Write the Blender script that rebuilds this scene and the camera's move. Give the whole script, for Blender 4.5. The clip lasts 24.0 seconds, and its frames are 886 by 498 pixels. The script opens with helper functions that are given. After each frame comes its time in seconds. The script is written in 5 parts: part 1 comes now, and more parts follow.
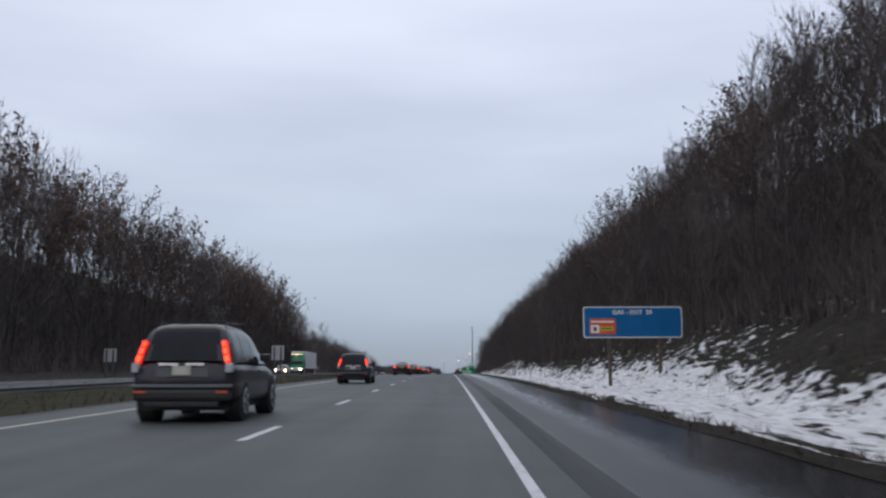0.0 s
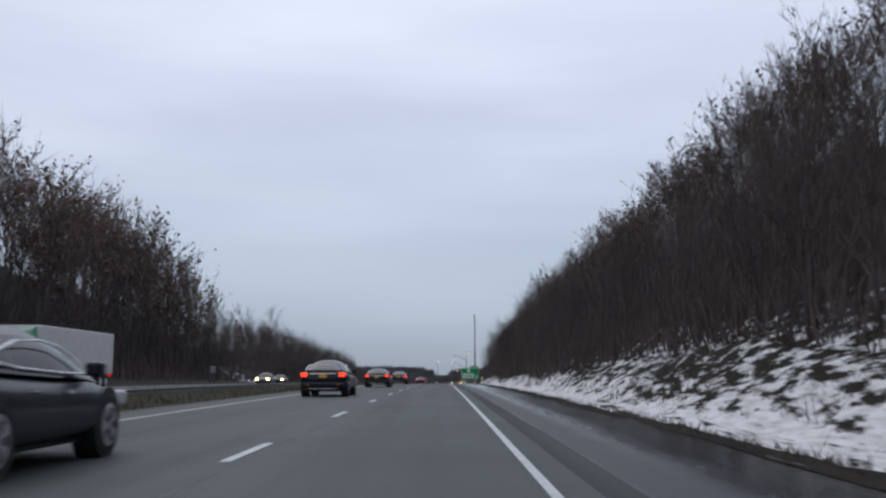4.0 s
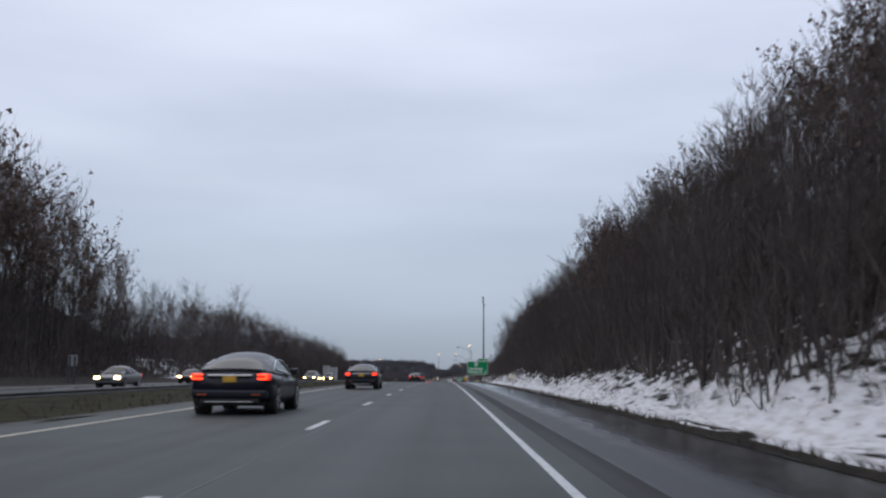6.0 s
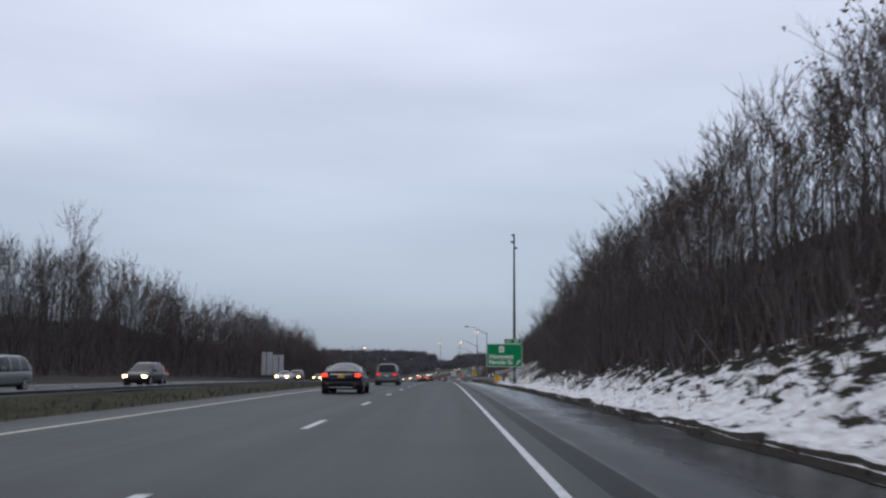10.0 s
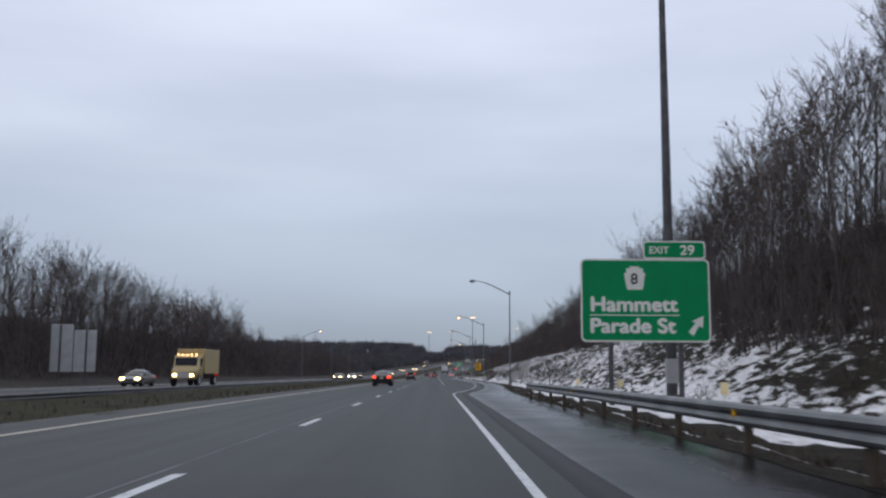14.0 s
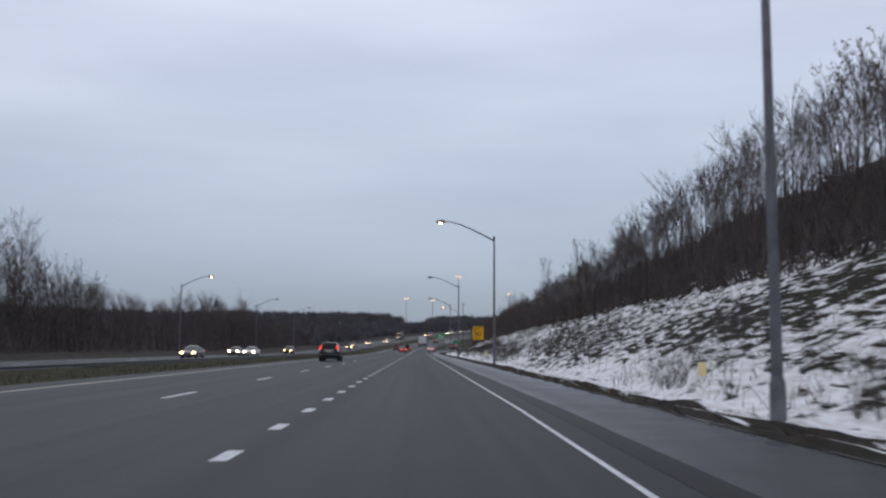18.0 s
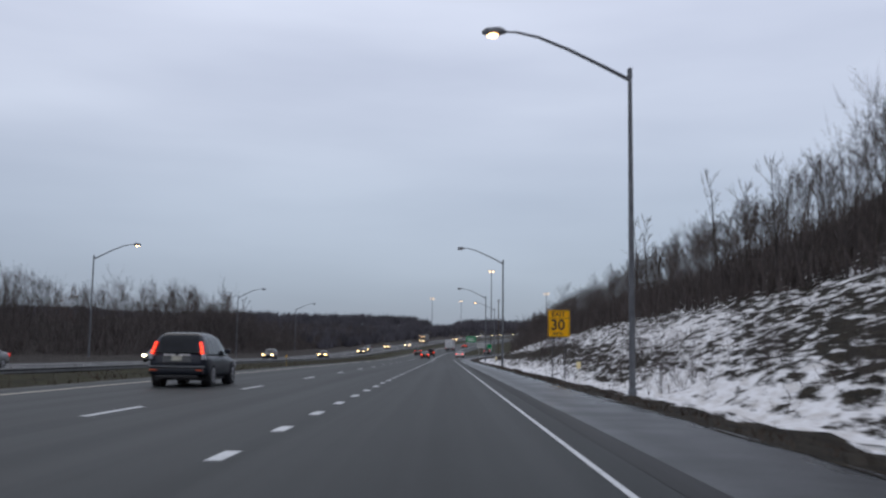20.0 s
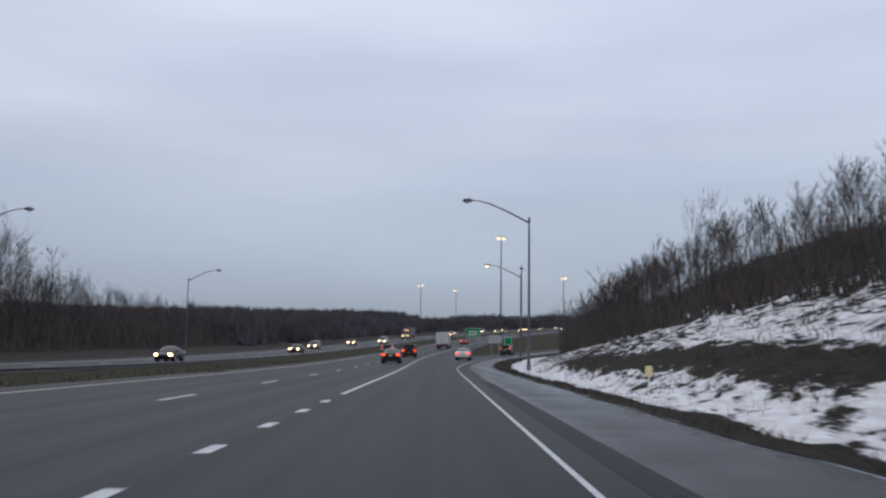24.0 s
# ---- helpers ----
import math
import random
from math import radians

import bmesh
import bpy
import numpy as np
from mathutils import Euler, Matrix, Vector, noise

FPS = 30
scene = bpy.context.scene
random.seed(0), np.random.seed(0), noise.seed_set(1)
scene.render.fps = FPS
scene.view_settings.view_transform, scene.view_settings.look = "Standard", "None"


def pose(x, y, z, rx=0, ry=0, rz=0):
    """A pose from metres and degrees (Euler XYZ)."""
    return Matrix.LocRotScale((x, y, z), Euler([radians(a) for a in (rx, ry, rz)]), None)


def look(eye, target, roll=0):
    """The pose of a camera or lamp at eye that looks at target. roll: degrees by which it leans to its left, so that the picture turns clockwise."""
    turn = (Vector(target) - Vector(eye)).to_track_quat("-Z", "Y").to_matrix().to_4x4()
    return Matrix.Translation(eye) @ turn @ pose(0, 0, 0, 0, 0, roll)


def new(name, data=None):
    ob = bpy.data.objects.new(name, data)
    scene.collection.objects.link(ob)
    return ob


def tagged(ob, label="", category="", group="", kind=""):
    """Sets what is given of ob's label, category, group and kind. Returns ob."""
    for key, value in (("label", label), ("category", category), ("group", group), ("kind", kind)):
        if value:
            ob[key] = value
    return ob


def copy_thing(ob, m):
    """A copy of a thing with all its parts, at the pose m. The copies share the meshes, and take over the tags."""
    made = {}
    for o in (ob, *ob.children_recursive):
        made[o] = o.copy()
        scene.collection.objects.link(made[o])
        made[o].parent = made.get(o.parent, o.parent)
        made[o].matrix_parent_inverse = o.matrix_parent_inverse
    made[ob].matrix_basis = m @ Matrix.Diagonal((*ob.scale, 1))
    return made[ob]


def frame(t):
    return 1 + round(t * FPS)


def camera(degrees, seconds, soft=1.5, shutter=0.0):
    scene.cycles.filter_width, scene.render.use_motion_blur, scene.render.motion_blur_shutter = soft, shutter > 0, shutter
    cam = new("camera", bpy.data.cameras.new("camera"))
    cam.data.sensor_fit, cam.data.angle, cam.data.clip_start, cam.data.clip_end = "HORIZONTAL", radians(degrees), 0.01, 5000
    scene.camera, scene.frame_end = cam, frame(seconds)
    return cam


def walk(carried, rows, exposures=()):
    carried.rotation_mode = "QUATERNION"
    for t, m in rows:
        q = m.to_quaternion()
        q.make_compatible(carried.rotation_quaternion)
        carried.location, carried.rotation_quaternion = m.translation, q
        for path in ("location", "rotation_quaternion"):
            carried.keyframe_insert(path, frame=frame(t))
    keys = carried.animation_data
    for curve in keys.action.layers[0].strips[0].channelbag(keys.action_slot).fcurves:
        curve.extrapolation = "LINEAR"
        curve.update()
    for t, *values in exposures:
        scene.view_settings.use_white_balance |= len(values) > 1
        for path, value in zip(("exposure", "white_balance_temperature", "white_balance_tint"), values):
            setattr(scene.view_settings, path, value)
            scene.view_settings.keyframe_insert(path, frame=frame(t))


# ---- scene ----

# the drive: seconds, x, y, yaw, pitch, roll; the eye rides 1.1 m over the road
EYE = 1.1
PATH = [
    (0.0, 0.27, 1.3, 0.34, 8.77, 0.08), (0.5, 0.15, 14.7, 0.55, 8.85, 0.15), (1.0, -0.02, 28.0, 0.46, 8.77, 0.18), (1.5, -0.13, 41.3, 0.26, 8.92, 0.22),
    (3.5, -0.02, 94.9, 0.00, 8.87, 0.04), (4.0, -0.01, 108.3, -0.04, 8.81, -0.06), (4.5, -0.03, 121.8, -0.11, 8.77, -0.16), (5.0, -0.07, 135.4, 0.03, 8.65, -0.16),
    (5.5, -0.13, 149.0, 0.10, 8.57, -0.22), (6.0, -0.18, 162.8, 0.03, 8.46, -0.27), (6.5, -0.21, 176.6, -0.08, 8.54, -0.32), (7.0, -0.20, 190.5, -0.20, 8.47, -0.47),
    (7.5, -0.15, 204.4, -0.18, 8.40, -0.50), (8.0, -0.07, 218.3, -0.15, 8.25, -0.47), (8.5, -0.00, 232.2, -0.09, 8.25, -0.37), (9.0, 0.04, 246.1, -0.05, 8.18, -0.43),
    (9.5, 0.02, 259.9, 0.04, 8.05, -0.46), (10.0, -0.05, 273.7, 0.18, 7.94, -0.47), (10.5, -0.10, 287.3, 0.28, 7.94, -0.54), (12.5, -0.14, 341.8, -0.16, 7.54, -0.30),
    (13.0, -0.10, 355.5, -0.14, 7.42, -0.48), (13.5, -0.02, 369.0, -0.31, 7.39, -0.47), (14.0, 0.07, 382.7, -0.44, 7.57, -0.27), (14.5, 0.17, 396.3, -0.52, 7.67, -0.21),
    (15.0, 0.29, 410.0, -0.63, 7.57, -0.19), (15.5, 0.52, 423.8, -1.03, 7.23, -0.80), (16.0, 0.88, 437.5, -1.59, 6.64, -0.72), (16.5, 1.34, 451.2, -2.09, 6.28, -0.54),
    (17.0, 1.88, 464.9, -2.47, 6.35, -0.64), (17.5, 2.44, 478.6, -2.21, 6.37, -0.82), (18.0, 2.92, 492.2, -1.48, 6.02, -0.29), (18.5, 3.24, 505.9, -0.74, 6.10, -0.61),
    (20.5, 3.31, 560.4, 0.25, 6.34, -0.71), (21.0, 3.25, 573.9, 0.11, 6.34, -0.83), (21.5, 3.24, 587.2, -0.19, 6.34, -0.84), (22.0, 3.32, 600.3, -0.31, 6.33, -0.89),
    (22.5, 3.39, 613.3, -0.31, 6.29, -0.80), (23.0, 3.44, 626.3, -0.30, 6.32, -0.72), (23.5, 3.49, 639.3, -0.29, 6.38, -0.64), (24.0, 3.52, 652.3, -0.28, 6.31, -0.71),
]


def road_z(y):
    """Height of the highway: a long crest up to y = 430, level, then a rise beyond the exit."""
    if y < 430:
        return -4.12e-5 * (430 - y) ** 2
    if y < 700:
        return 0.0
    if y < 922:
        return 9e-5 * (y - 700) ** 2
    return 4.436 + 0.04 * (y - 922)


def bend(y):
    """Sideways shift of the highway, which curves to the right beyond y = 740."""
    return max(y - 740, 0) ** 2 / 2424


cam = camera(50.0, 24.0, soft=2.4, shutter=0.2)
walk(cam, [(t, pose(x, y, road_z(y) + EYE, 90 + p, r, w)) for t, x, y, w, p, r in PATH], ((0.0, 0.0), (17.0, -0.02), (18.0, -0.07), (24.0, -0.10)))

# ---- sky and light: a heavy overcast at dusk ----
world = bpy.data.worlds.new("overcast_sky")
scene.world = world
world.use_nodes = True
wn, wl = world.node_tree.nodes, world.node_tree.links
wn.clear()
w_out, w_bg = wn.new("ShaderNodeOutputWorld"), wn.new("ShaderNodeBackground")
w_sky = wn.new("ShaderNodeTexSky")
w_sky.sky_type, w_sky.sun_disc = "NISHITA", False
w_sky.sun_elevation, w_sky.sun_rotation = radians(14), radians(200)
w_tc, w_map, w_noise = wn.new("ShaderNodeTexCoord"), wn.new("ShaderNodeMapping"), wn.new("ShaderNodeTexNoise")
w_map.inputs["Scale"].default_value = (1.0, 1.0, 5.0)
w_noise.inputs["Scale"].default_value, w_noise.inputs["Detail"].default_value, w_noise.inputs["Roughness"].default_value = 1.6, 5.0, 0.45
w_sep = wn.new("ShaderNodeSeparateXYZ")
w_grad, w_cloud = wn.new("ShaderNodeValToRGB"), wn.new("ShaderNodeValToRGB")
w_grad.color_ramp.elements[0].position, w_grad.color_ramp.elements[0].color = 0.0, (0.205, 0.252, 0.350, 1)
w_grad.color_ramp.elements[1].position, w_grad.color_ramp.elements[1].color = 0.42, (0.72, 0.762, 0.91, 1)
w_low, w_high = w_grad.color_ramp.elements.new(0.055), w_grad.color_ramp.elements.new(0.25)
w_low.color, w_high.color = (0.292, 0.345, 0.455, 1), (0.578, 0.626, 0.756, 1)
w_mid = w_grad.color_ramp.elements.new(0.16)
w_mid.color = (0.430, 0.484, 0.602, 1)
w_cloud.color_ramp.elements[0].position, w_cloud.color_ramp.elements[0].color = 0.3, (0.82, 0.83, 0.865, 1)
w_cloud.color_ramp.elements[1].position, w_cloud.color_ramp.elements[1].color = 0.72, (1.17, 1.165, 1.15, 1)
w_mul, w_mix = wn.new("ShaderNodeMix"), wn.new("ShaderNodeMix")
w_mul.data_type, w_mul.blend_type = "RGBA", "MULTIPLY"
w_mul.inputs[0].default_value = 1.0
w_mix.data_type = "RGBA"
w_mix.inputs[0].default_value = 0.015
wl.new(w_tc.outputs["Generated"], w_map.inputs["Vector"])
wl.new(w_map.outputs["Vector"], w_noise.inputs["Vector"])
wl.new(w_noise.outputs["Fac"], w_cloud.inputs["Fac"])
wl.new(w_tc.outputs["Generated"], w_sep.inputs["Vector"])
wl.new(w_sep.outputs["Z"], w_grad.inputs["Fac"])
wl.new(w_grad.outputs["Color"], w_mul.inputs[6])
wl.new(w_cloud.outputs["Color"], w_mul.inputs[7])
wl.new(w_mul.outputs[2], w_mix.inputs[6])
wl.new(w_sky.outputs["Color"], w_mix.inputs[7])
wl.new(w_mix.outputs[2], w_bg.inputs["Color"])
wl.new(w_bg.outputs["Background"], w_out.inputs["Surface"])
w_bg.inputs["Strength"].default_value = 1.0
sun_data = bpy.data.lights.new("sun", "SUN")
sun_data.energy, sun_data.angle, sun_data.color = 0.35, radians(40), (1.0, 0.97, 0.93)
sun = new("sun", sun_data)
sun.matrix_world = look((0, 0, 50), (14, -38, 0))

# ---- materials ----


def material(name, color, rough=0.8, metal=0.0, dark=None, scale=3.0, fine=60.0, bump=0.15, bump_dist=0.01, spread=(0.35, 0.65), coat=0.0, island=0.0, spec=0.5):
    """A principled surface with large stains between two colours, fine grain and relief."""
    m = bpy.data.materials.new(name)
    m.use_nodes = True
    n, l = m.node_tree.nodes, m.node_tree.links
    b = n["Principled BSDF"]
    b.inputs["Roughness"].default_value, b.inputs["Metallic"].default_value = rough, metal
    b.inputs["Coat Weight"].default_value = coat
    b.inputs["Specular IOR Level"].default_value = spec
    dark = dark or tuple(c * 0.7 for c in color)
    tc, big, small = n.new("ShaderNodeTexCoord"), n.new("ShaderNodeTexNoise"), n.new("ShaderNodeTexNoise")
    big.inputs["Scale"].default_value, big.inputs["Detail"].default_value = scale, 5
    small.inputs["Scale"].default_value, small.inputs["Detail"].default_value = fine, 3
    ramp = n.new("ShaderNodeValToRGB")
    ramp.color_ramp.elements[0].position, ramp.color_ramp.elements[0].color = spread[0], (*dark, 1)
    ramp.color_ramp.elements[1].position, ramp.color_ramp.elements[1].color = spread[1], (*color, 1)
    l.new(tc.outputs["Object"], big.inputs["Vector"])
    l.new(tc.outputs["Object"], small.inputs["Vector"])
    l.new(big.outputs["Fac"], ramp.inputs["Fac"])
    grain = n.new("ShaderNodeMix")
    grain.data_type, grain.blend_type = "RGBA", "OVERLAY"
    grain.inputs[0].default_value = 0.35
    l.new(ramp.outputs["Color"], grain.inputs[6])
    l.new(small.outputs["Fac"], grain.inputs[7])
    last = grain.outputs[2]
    if island:
        info, hsv, mr = n.new("ShaderNodeObjectInfo"), n.new("ShaderNodeHueSaturation"), n.new("ShaderNodeMapRange")
        mr.inputs["To Min"].default_value, mr.inputs["To Max"].default_value = 1 - island, 1 + island
        l.new(info.outputs["Random"], mr.inputs["Value"])
        l.new(mr.outputs["Result"], hsv.inputs["Value"])
        l.new(last, hsv.inputs["Color"])
        last = hsv.outputs["Color"]
    l.new(last, b.inputs["Base Color"])
    if bump:
        bp = n.new("ShaderNodeBump")
        bp.inputs["Strength"].default_value, bp.inputs["Distance"].default_value = bump, bump_dist
        l.new(small.outputs["Fac"], bp.inputs["Height"])
        l.new(bp.outputs["Normal"], b.inputs["Normal"])
    return m


def glow(name, color, strength, body=(0.3, 0.3, 0.3)):
    m = bpy.data.materials.new(name)
    m.use_nodes = True
    b = m.node_tree.nodes["Principled BSDF"]
    b.inputs["Base Color"].default_value = (*body, 1)
    b.inputs["Emission Color"].default_value, b.inputs["Emission Strength"].default_value = (*color, 1), strength
    b.inputs["Roughness"].default_value = 0.25
    return m


def asphalt(name, color, rough, wet, streak):
    """Asphalt with lengthwise tracks, aggregate grain and damp patches that change its gloss."""
    m = material(name, color, rough, spec=0.24, scale=0.35, fine=70, bump=0.25, bump_dist=0.006, spread=(0.3, 0.7))
    n, l = m.node_tree.nodes, m.node_tree.links
    b = n["Principled BSDF"]
    tc, mp, tr = n.new("ShaderNodeTexCoord"), n.new("ShaderNodeMapping"), n.new("ShaderNodeTexNoise")
    mp.inputs["Scale"].default_value = (1.3, 0.012, 1.0)
    tr.inputs["Scale"].default_value, tr.inputs["Detail"].default_value = 1.0, 4
    l.new(tc.outputs["Object"], mp.inputs["Vector"])
    l.new(mp.outputs["Vector"], tr.inputs["Vector"])
    mix = n.new("ShaderNodeMix")
    mix.data_type, mix.blend_type = "RGBA", "OVERLAY"
    mix.inputs[0].default_value = streak
    src = b.inputs["Base Color"].links[0].from_socket
    l.new(src, mix.inputs[6])
    l.new(tr.outputs["Fac"], mix.inputs[7])
    l.new(mix.outputs[2], b.inputs["Base Color"])
    # the surface gets darker further along the road
    sep, farther, dull = n.new("ShaderNodeSeparateXYZ"), n.new("ShaderNodeMapRange"), n.new("ShaderNodeMix")
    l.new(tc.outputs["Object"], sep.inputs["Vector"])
    l.new(sep.outputs["Y"], farther.inputs["Value"])
    farther.inputs["From Min"].default_value, farther.inputs["From Max"].default_value = 60, 520
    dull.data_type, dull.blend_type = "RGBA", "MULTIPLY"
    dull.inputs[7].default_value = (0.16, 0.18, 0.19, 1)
    l.new(farther.outputs["Result"], dull.inputs[0])
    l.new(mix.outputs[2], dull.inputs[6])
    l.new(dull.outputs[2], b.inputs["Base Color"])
    mr = n.new("ShaderNodeMapRange")
    mr.inputs["From Min"].default_value, mr.inputs["From Max"].default_value = 0.35, 0.65
    mr.inputs["To Min"].default_value, mr.inputs["To Max"].default_value = rough, wet
    l.new(tr.outputs["Fac"], mr.inputs["Value"])
    l.new(mr.outputs["Result"], b.inputs["Roughness"])
    return m


def snow_ground(name, snow, earth, cover, scale=0.45):
    """Patchy thin snow over dead grass and leaves: the patches have shapes of their own, drawn out along the bank."""
    m = bpy.data.materials.new(name)
    m.use_nodes = True
    n, l = m.node_tree.nodes, m.node_tree.links
    b = n["Principled BSDF"]
    tc, mp, big, mid, fine = (n.new(k) for k in ("ShaderNodeTexCoord", "ShaderNodeMapping", "ShaderNodeTexNoise", "ShaderNodeTexNoise", "ShaderNodeTexNoise"))
    mp.inputs["Scale"].default_value = (1.2, 0.40, 1.6)
    big.inputs["Scale"].default_value, big.inputs["Detail"].default_value, big.inputs["Roughness"].default_value = scale, 9, 0.62
    big.inputs["Distortion"].default_value = 0.15
    mid.inputs["Scale"].default_value, mid.inputs["Detail"].default_value = 3.0, 6
    fine.inputs["Scale"].default_value, fine.inputs["Detail"].default_value = 25, 4
    l.new(tc.outputs["Object"], mp.inputs["Vector"])
    l.new(mp.outputs["Vector"], big.inputs["Vector"])
    l.new(mp.outputs["Vector"], mid.inputs["Vector"])
    l.new(tc.outputs["Object"], fine.inputs["Vector"])
    at = n.new("ShaderNodeAttribute")
    at.attribute_name = "cover"
    add = n.new("ShaderNodeMath")
    l.new(big.outputs["Fac"], add.inputs[0])
    l.new(at.outputs["Fac"], add.inputs[1])
    ramp = n.new("ShaderNodeValToRGB")
    ramp.color_ramp.elements[0].position, ramp.color_ramp.elements[1].position = cover - 0.03, cover + 0.06
    ramp.color_ramp.elements[0].color, ramp.color_ramp.elements[1].color = (0, 0, 0, 1), (1, 1, 1, 1)
    l.new(add.outputs[0], ramp.inputs["Fac"])
    er = n.new("ShaderNodeValToRGB")
    er.color_ramp.elements[0].position, er.color_ramp.elements[0].color = 0.35, (*[c * 0.35 for c in earth], 1)
    er.color_ramp.elements[1].position, er.color_ramp.elements[1].color = 0.68, (*earth, 1)
    l.new(mid.outputs["Fac"], er.inputs["Fac"])
    sr = n.new("ShaderNodeValToRGB")
    sr.color_ramp.elements[0].position, sr.color_ramp.elements[0].color = 0.28, (snow[0] * 0.70, snow[1] * 0.67, snow[2] * 0.63, 1)
    sr.color_ramp.elements[1].position, sr.color_ramp.elements[1].color = 0.6, (*snow, 1)
    l.new(mid.outputs["Fac"], sr.inputs["Fac"])
    mix = n.new("ShaderNodeMix")
    mix.data_type = "RGBA"
    l.new(ramp.outputs["Color"], mix.inputs[0])
    l.new(er.outputs["Color"], mix.inputs[6])
    l.new(sr.outputs["Color"], mix.inputs[7])
    l.new(mix.outputs[2], b.inputs["Base Color"])
    b.inputs["Roughness"].default_value, b.inputs["Specular IOR Level"].default_value = 0.85, 0.12
    hm, bp = n.new("ShaderNodeMath"), n.new("ShaderNodeBump")
    hm.operation = "MULTIPLY_ADD"
    hm.inputs[1].default_value = 0.5
    l.new(fine.outputs["Fac"], hm.inputs[0])
    l.new(ramp.outputs["Color"], hm.inputs[2])
    bp.inputs["Strength"].default_value, bp.inputs["Distance"].default_value = 0.6, 0.12
    l.new(hm.outputs[0], bp.inputs["Height"])
    l.new(bp.outputs["Normal"], b.inputs["Normal"])
    return m


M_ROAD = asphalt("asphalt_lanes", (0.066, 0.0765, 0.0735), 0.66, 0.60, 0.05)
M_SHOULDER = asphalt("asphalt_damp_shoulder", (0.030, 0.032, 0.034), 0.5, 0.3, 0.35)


def sheen_shoulder():
    """The shoulder's asphalt: soaked and black, with a pale sheen painted in along the lanes."""
    m = asphalt("asphalt_sheen_shoulder", (0.014, 0.015, 0.016), 0.46, 0.34, 0.2)
    n, l = m.node_tree.nodes, m.node_tree.links
    b = n["Principled BSDF"]
    at, tc, noi, add, ramp, mix = (n.new(k) for k in ("ShaderNodeAttribute", "ShaderNodeTexCoord", "ShaderNodeTexNoise", "ShaderNodeMath", "ShaderNodeValToRGB", "ShaderNodeMix"))
    at.attribute_name = "cover"
    noi.inputs["Scale"].default_value, noi.inputs["Detail"].default_value = 0.5, 5
    add.operation = "MULTIPLY_ADD"
    add.inputs[1].default_value = 0.5
    l.new(tc.outputs["Object"], noi.inputs["Vector"])
    l.new(noi.outputs["Fac"], add.inputs[0])
    l.new(at.outputs["Fac"], add.inputs[2])
    ramp.color_ramp.elements[0].position, ramp.color_ramp.elements[1].position = 0.25, 1.2
    l.new(add.outputs[0], ramp.inputs["Fac"])
    mix.data_type = "RGBA"
    l.new(ramp.outputs["Color"], mix.inputs[0])
    darkened = b.inputs["Base Color"].links[0].from_node
    l.new(darkened.inputs[6].links[0].from_socket, mix.inputs[6])
    mix.inputs[7].default_value = (0.066, 0.071, 0.075, 1)
    l.new(mix.outputs[2], darkened.inputs[6])
    gloss = n.new("ShaderNodeMapRange")
    gloss.inputs["To Min"].default_value, gloss.inputs["To Max"].default_value = 0.14, 0.60
    l.new(ramp.outputs["Color"], gloss.inputs["Value"])
    l.new(gloss.outputs["Result"], b.inputs["Roughness"])
    return m


M_SHEEN = sheen_shoulder()
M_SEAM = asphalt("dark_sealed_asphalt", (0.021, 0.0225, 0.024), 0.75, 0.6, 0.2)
M_JOINT = material("pale_paving_joint", (0.10, 0.105, 0.105), 0.7, dark=(0.045, 0.048, 0.048), scale=0.6, fine=30, spread=(0.4, 0.6))
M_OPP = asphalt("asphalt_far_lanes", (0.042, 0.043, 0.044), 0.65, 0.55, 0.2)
M_LINE = material("white_road_paint", (0.56, 0.57, 0.57), 0.6, dark=(0.30, 0.31, 0.31), scale=6, fine=90, spread=(0.28, 0.5))
M_LINE_Y = material("worn_yellow_road_paint", (0.46, 0.42, 0.32), 0.6, dark=(0.26, 0.24, 0.20), scale=5, fine=90, spread=(0.28, 0.5))
M_VERGE = material("dark_gravel_dirt", (0.060, 0.047, 0.036), 0.9, dark=(0.024, 0.02, 0.017), scale=1.5, fine=40, bump=0.8, bump_dist=0.04)
M_GRIT = material("pale_grit", (0.085, 0.084, 0.078), 0.9, dark=(0.045, 0.043, 0.038), scale=1.2, fine=45, bump=0.6, bump_dist=0.02)
M_BANK = snow_ground("snow_patched_bank", (0.80, 0.80, 0.80), (0.031, 0.025, 0.0155), 0.50, 1.7)
M_MEDIAN = material("dead_grass", (0.047, 0.045, 0.022), 0.95, dark=(0.023, 0.020, 0.012), scale=0.8, fine=22, bump=1.0, bump_dist=0.05, spec=0.12)
M_LEFT = snow_ground("leaf_litter_with_old_snow", (0.75, 0.78, 0.83), (0.052, 0.043, 0.037), 0.74, 0.5)
M_BARK = material("grey_brown_bark", (0.076, 0.064, 0.059), 0.9, dark=(0.040, 0.034, 0.031), scale=2.5, fine=30, bump=0.6, bump_dist=0.02, island=0.3)
M_TWIG = material("bare_twigs", (0.110, 0.090, 0.082), 0.9, dark=(0.062, 0.050, 0.046), scale=1.0, fine=20, bump=0, island=0.3)
M_LEAF = material("withered_brown_leaves", (0.165, 0.100, 0.074), 0.85, dark=(0.088, 0.057, 0.045), scale=2.0, fine=20, bump=0, island=0.3)
M_BRUSH = material("dry_brush", (0.085, 0.062, 0.045), 0.95, dark=(0.042, 0.031, 0.024), scale=0.5, fine=10, bump=0)
M_STEEL = material("galvanised_steel", (0.42, 0.43, 0.43), 0.45, 0.8, dark=(0.28, 0.28, 0.28), scale=2, fine=30, bump=0.1)
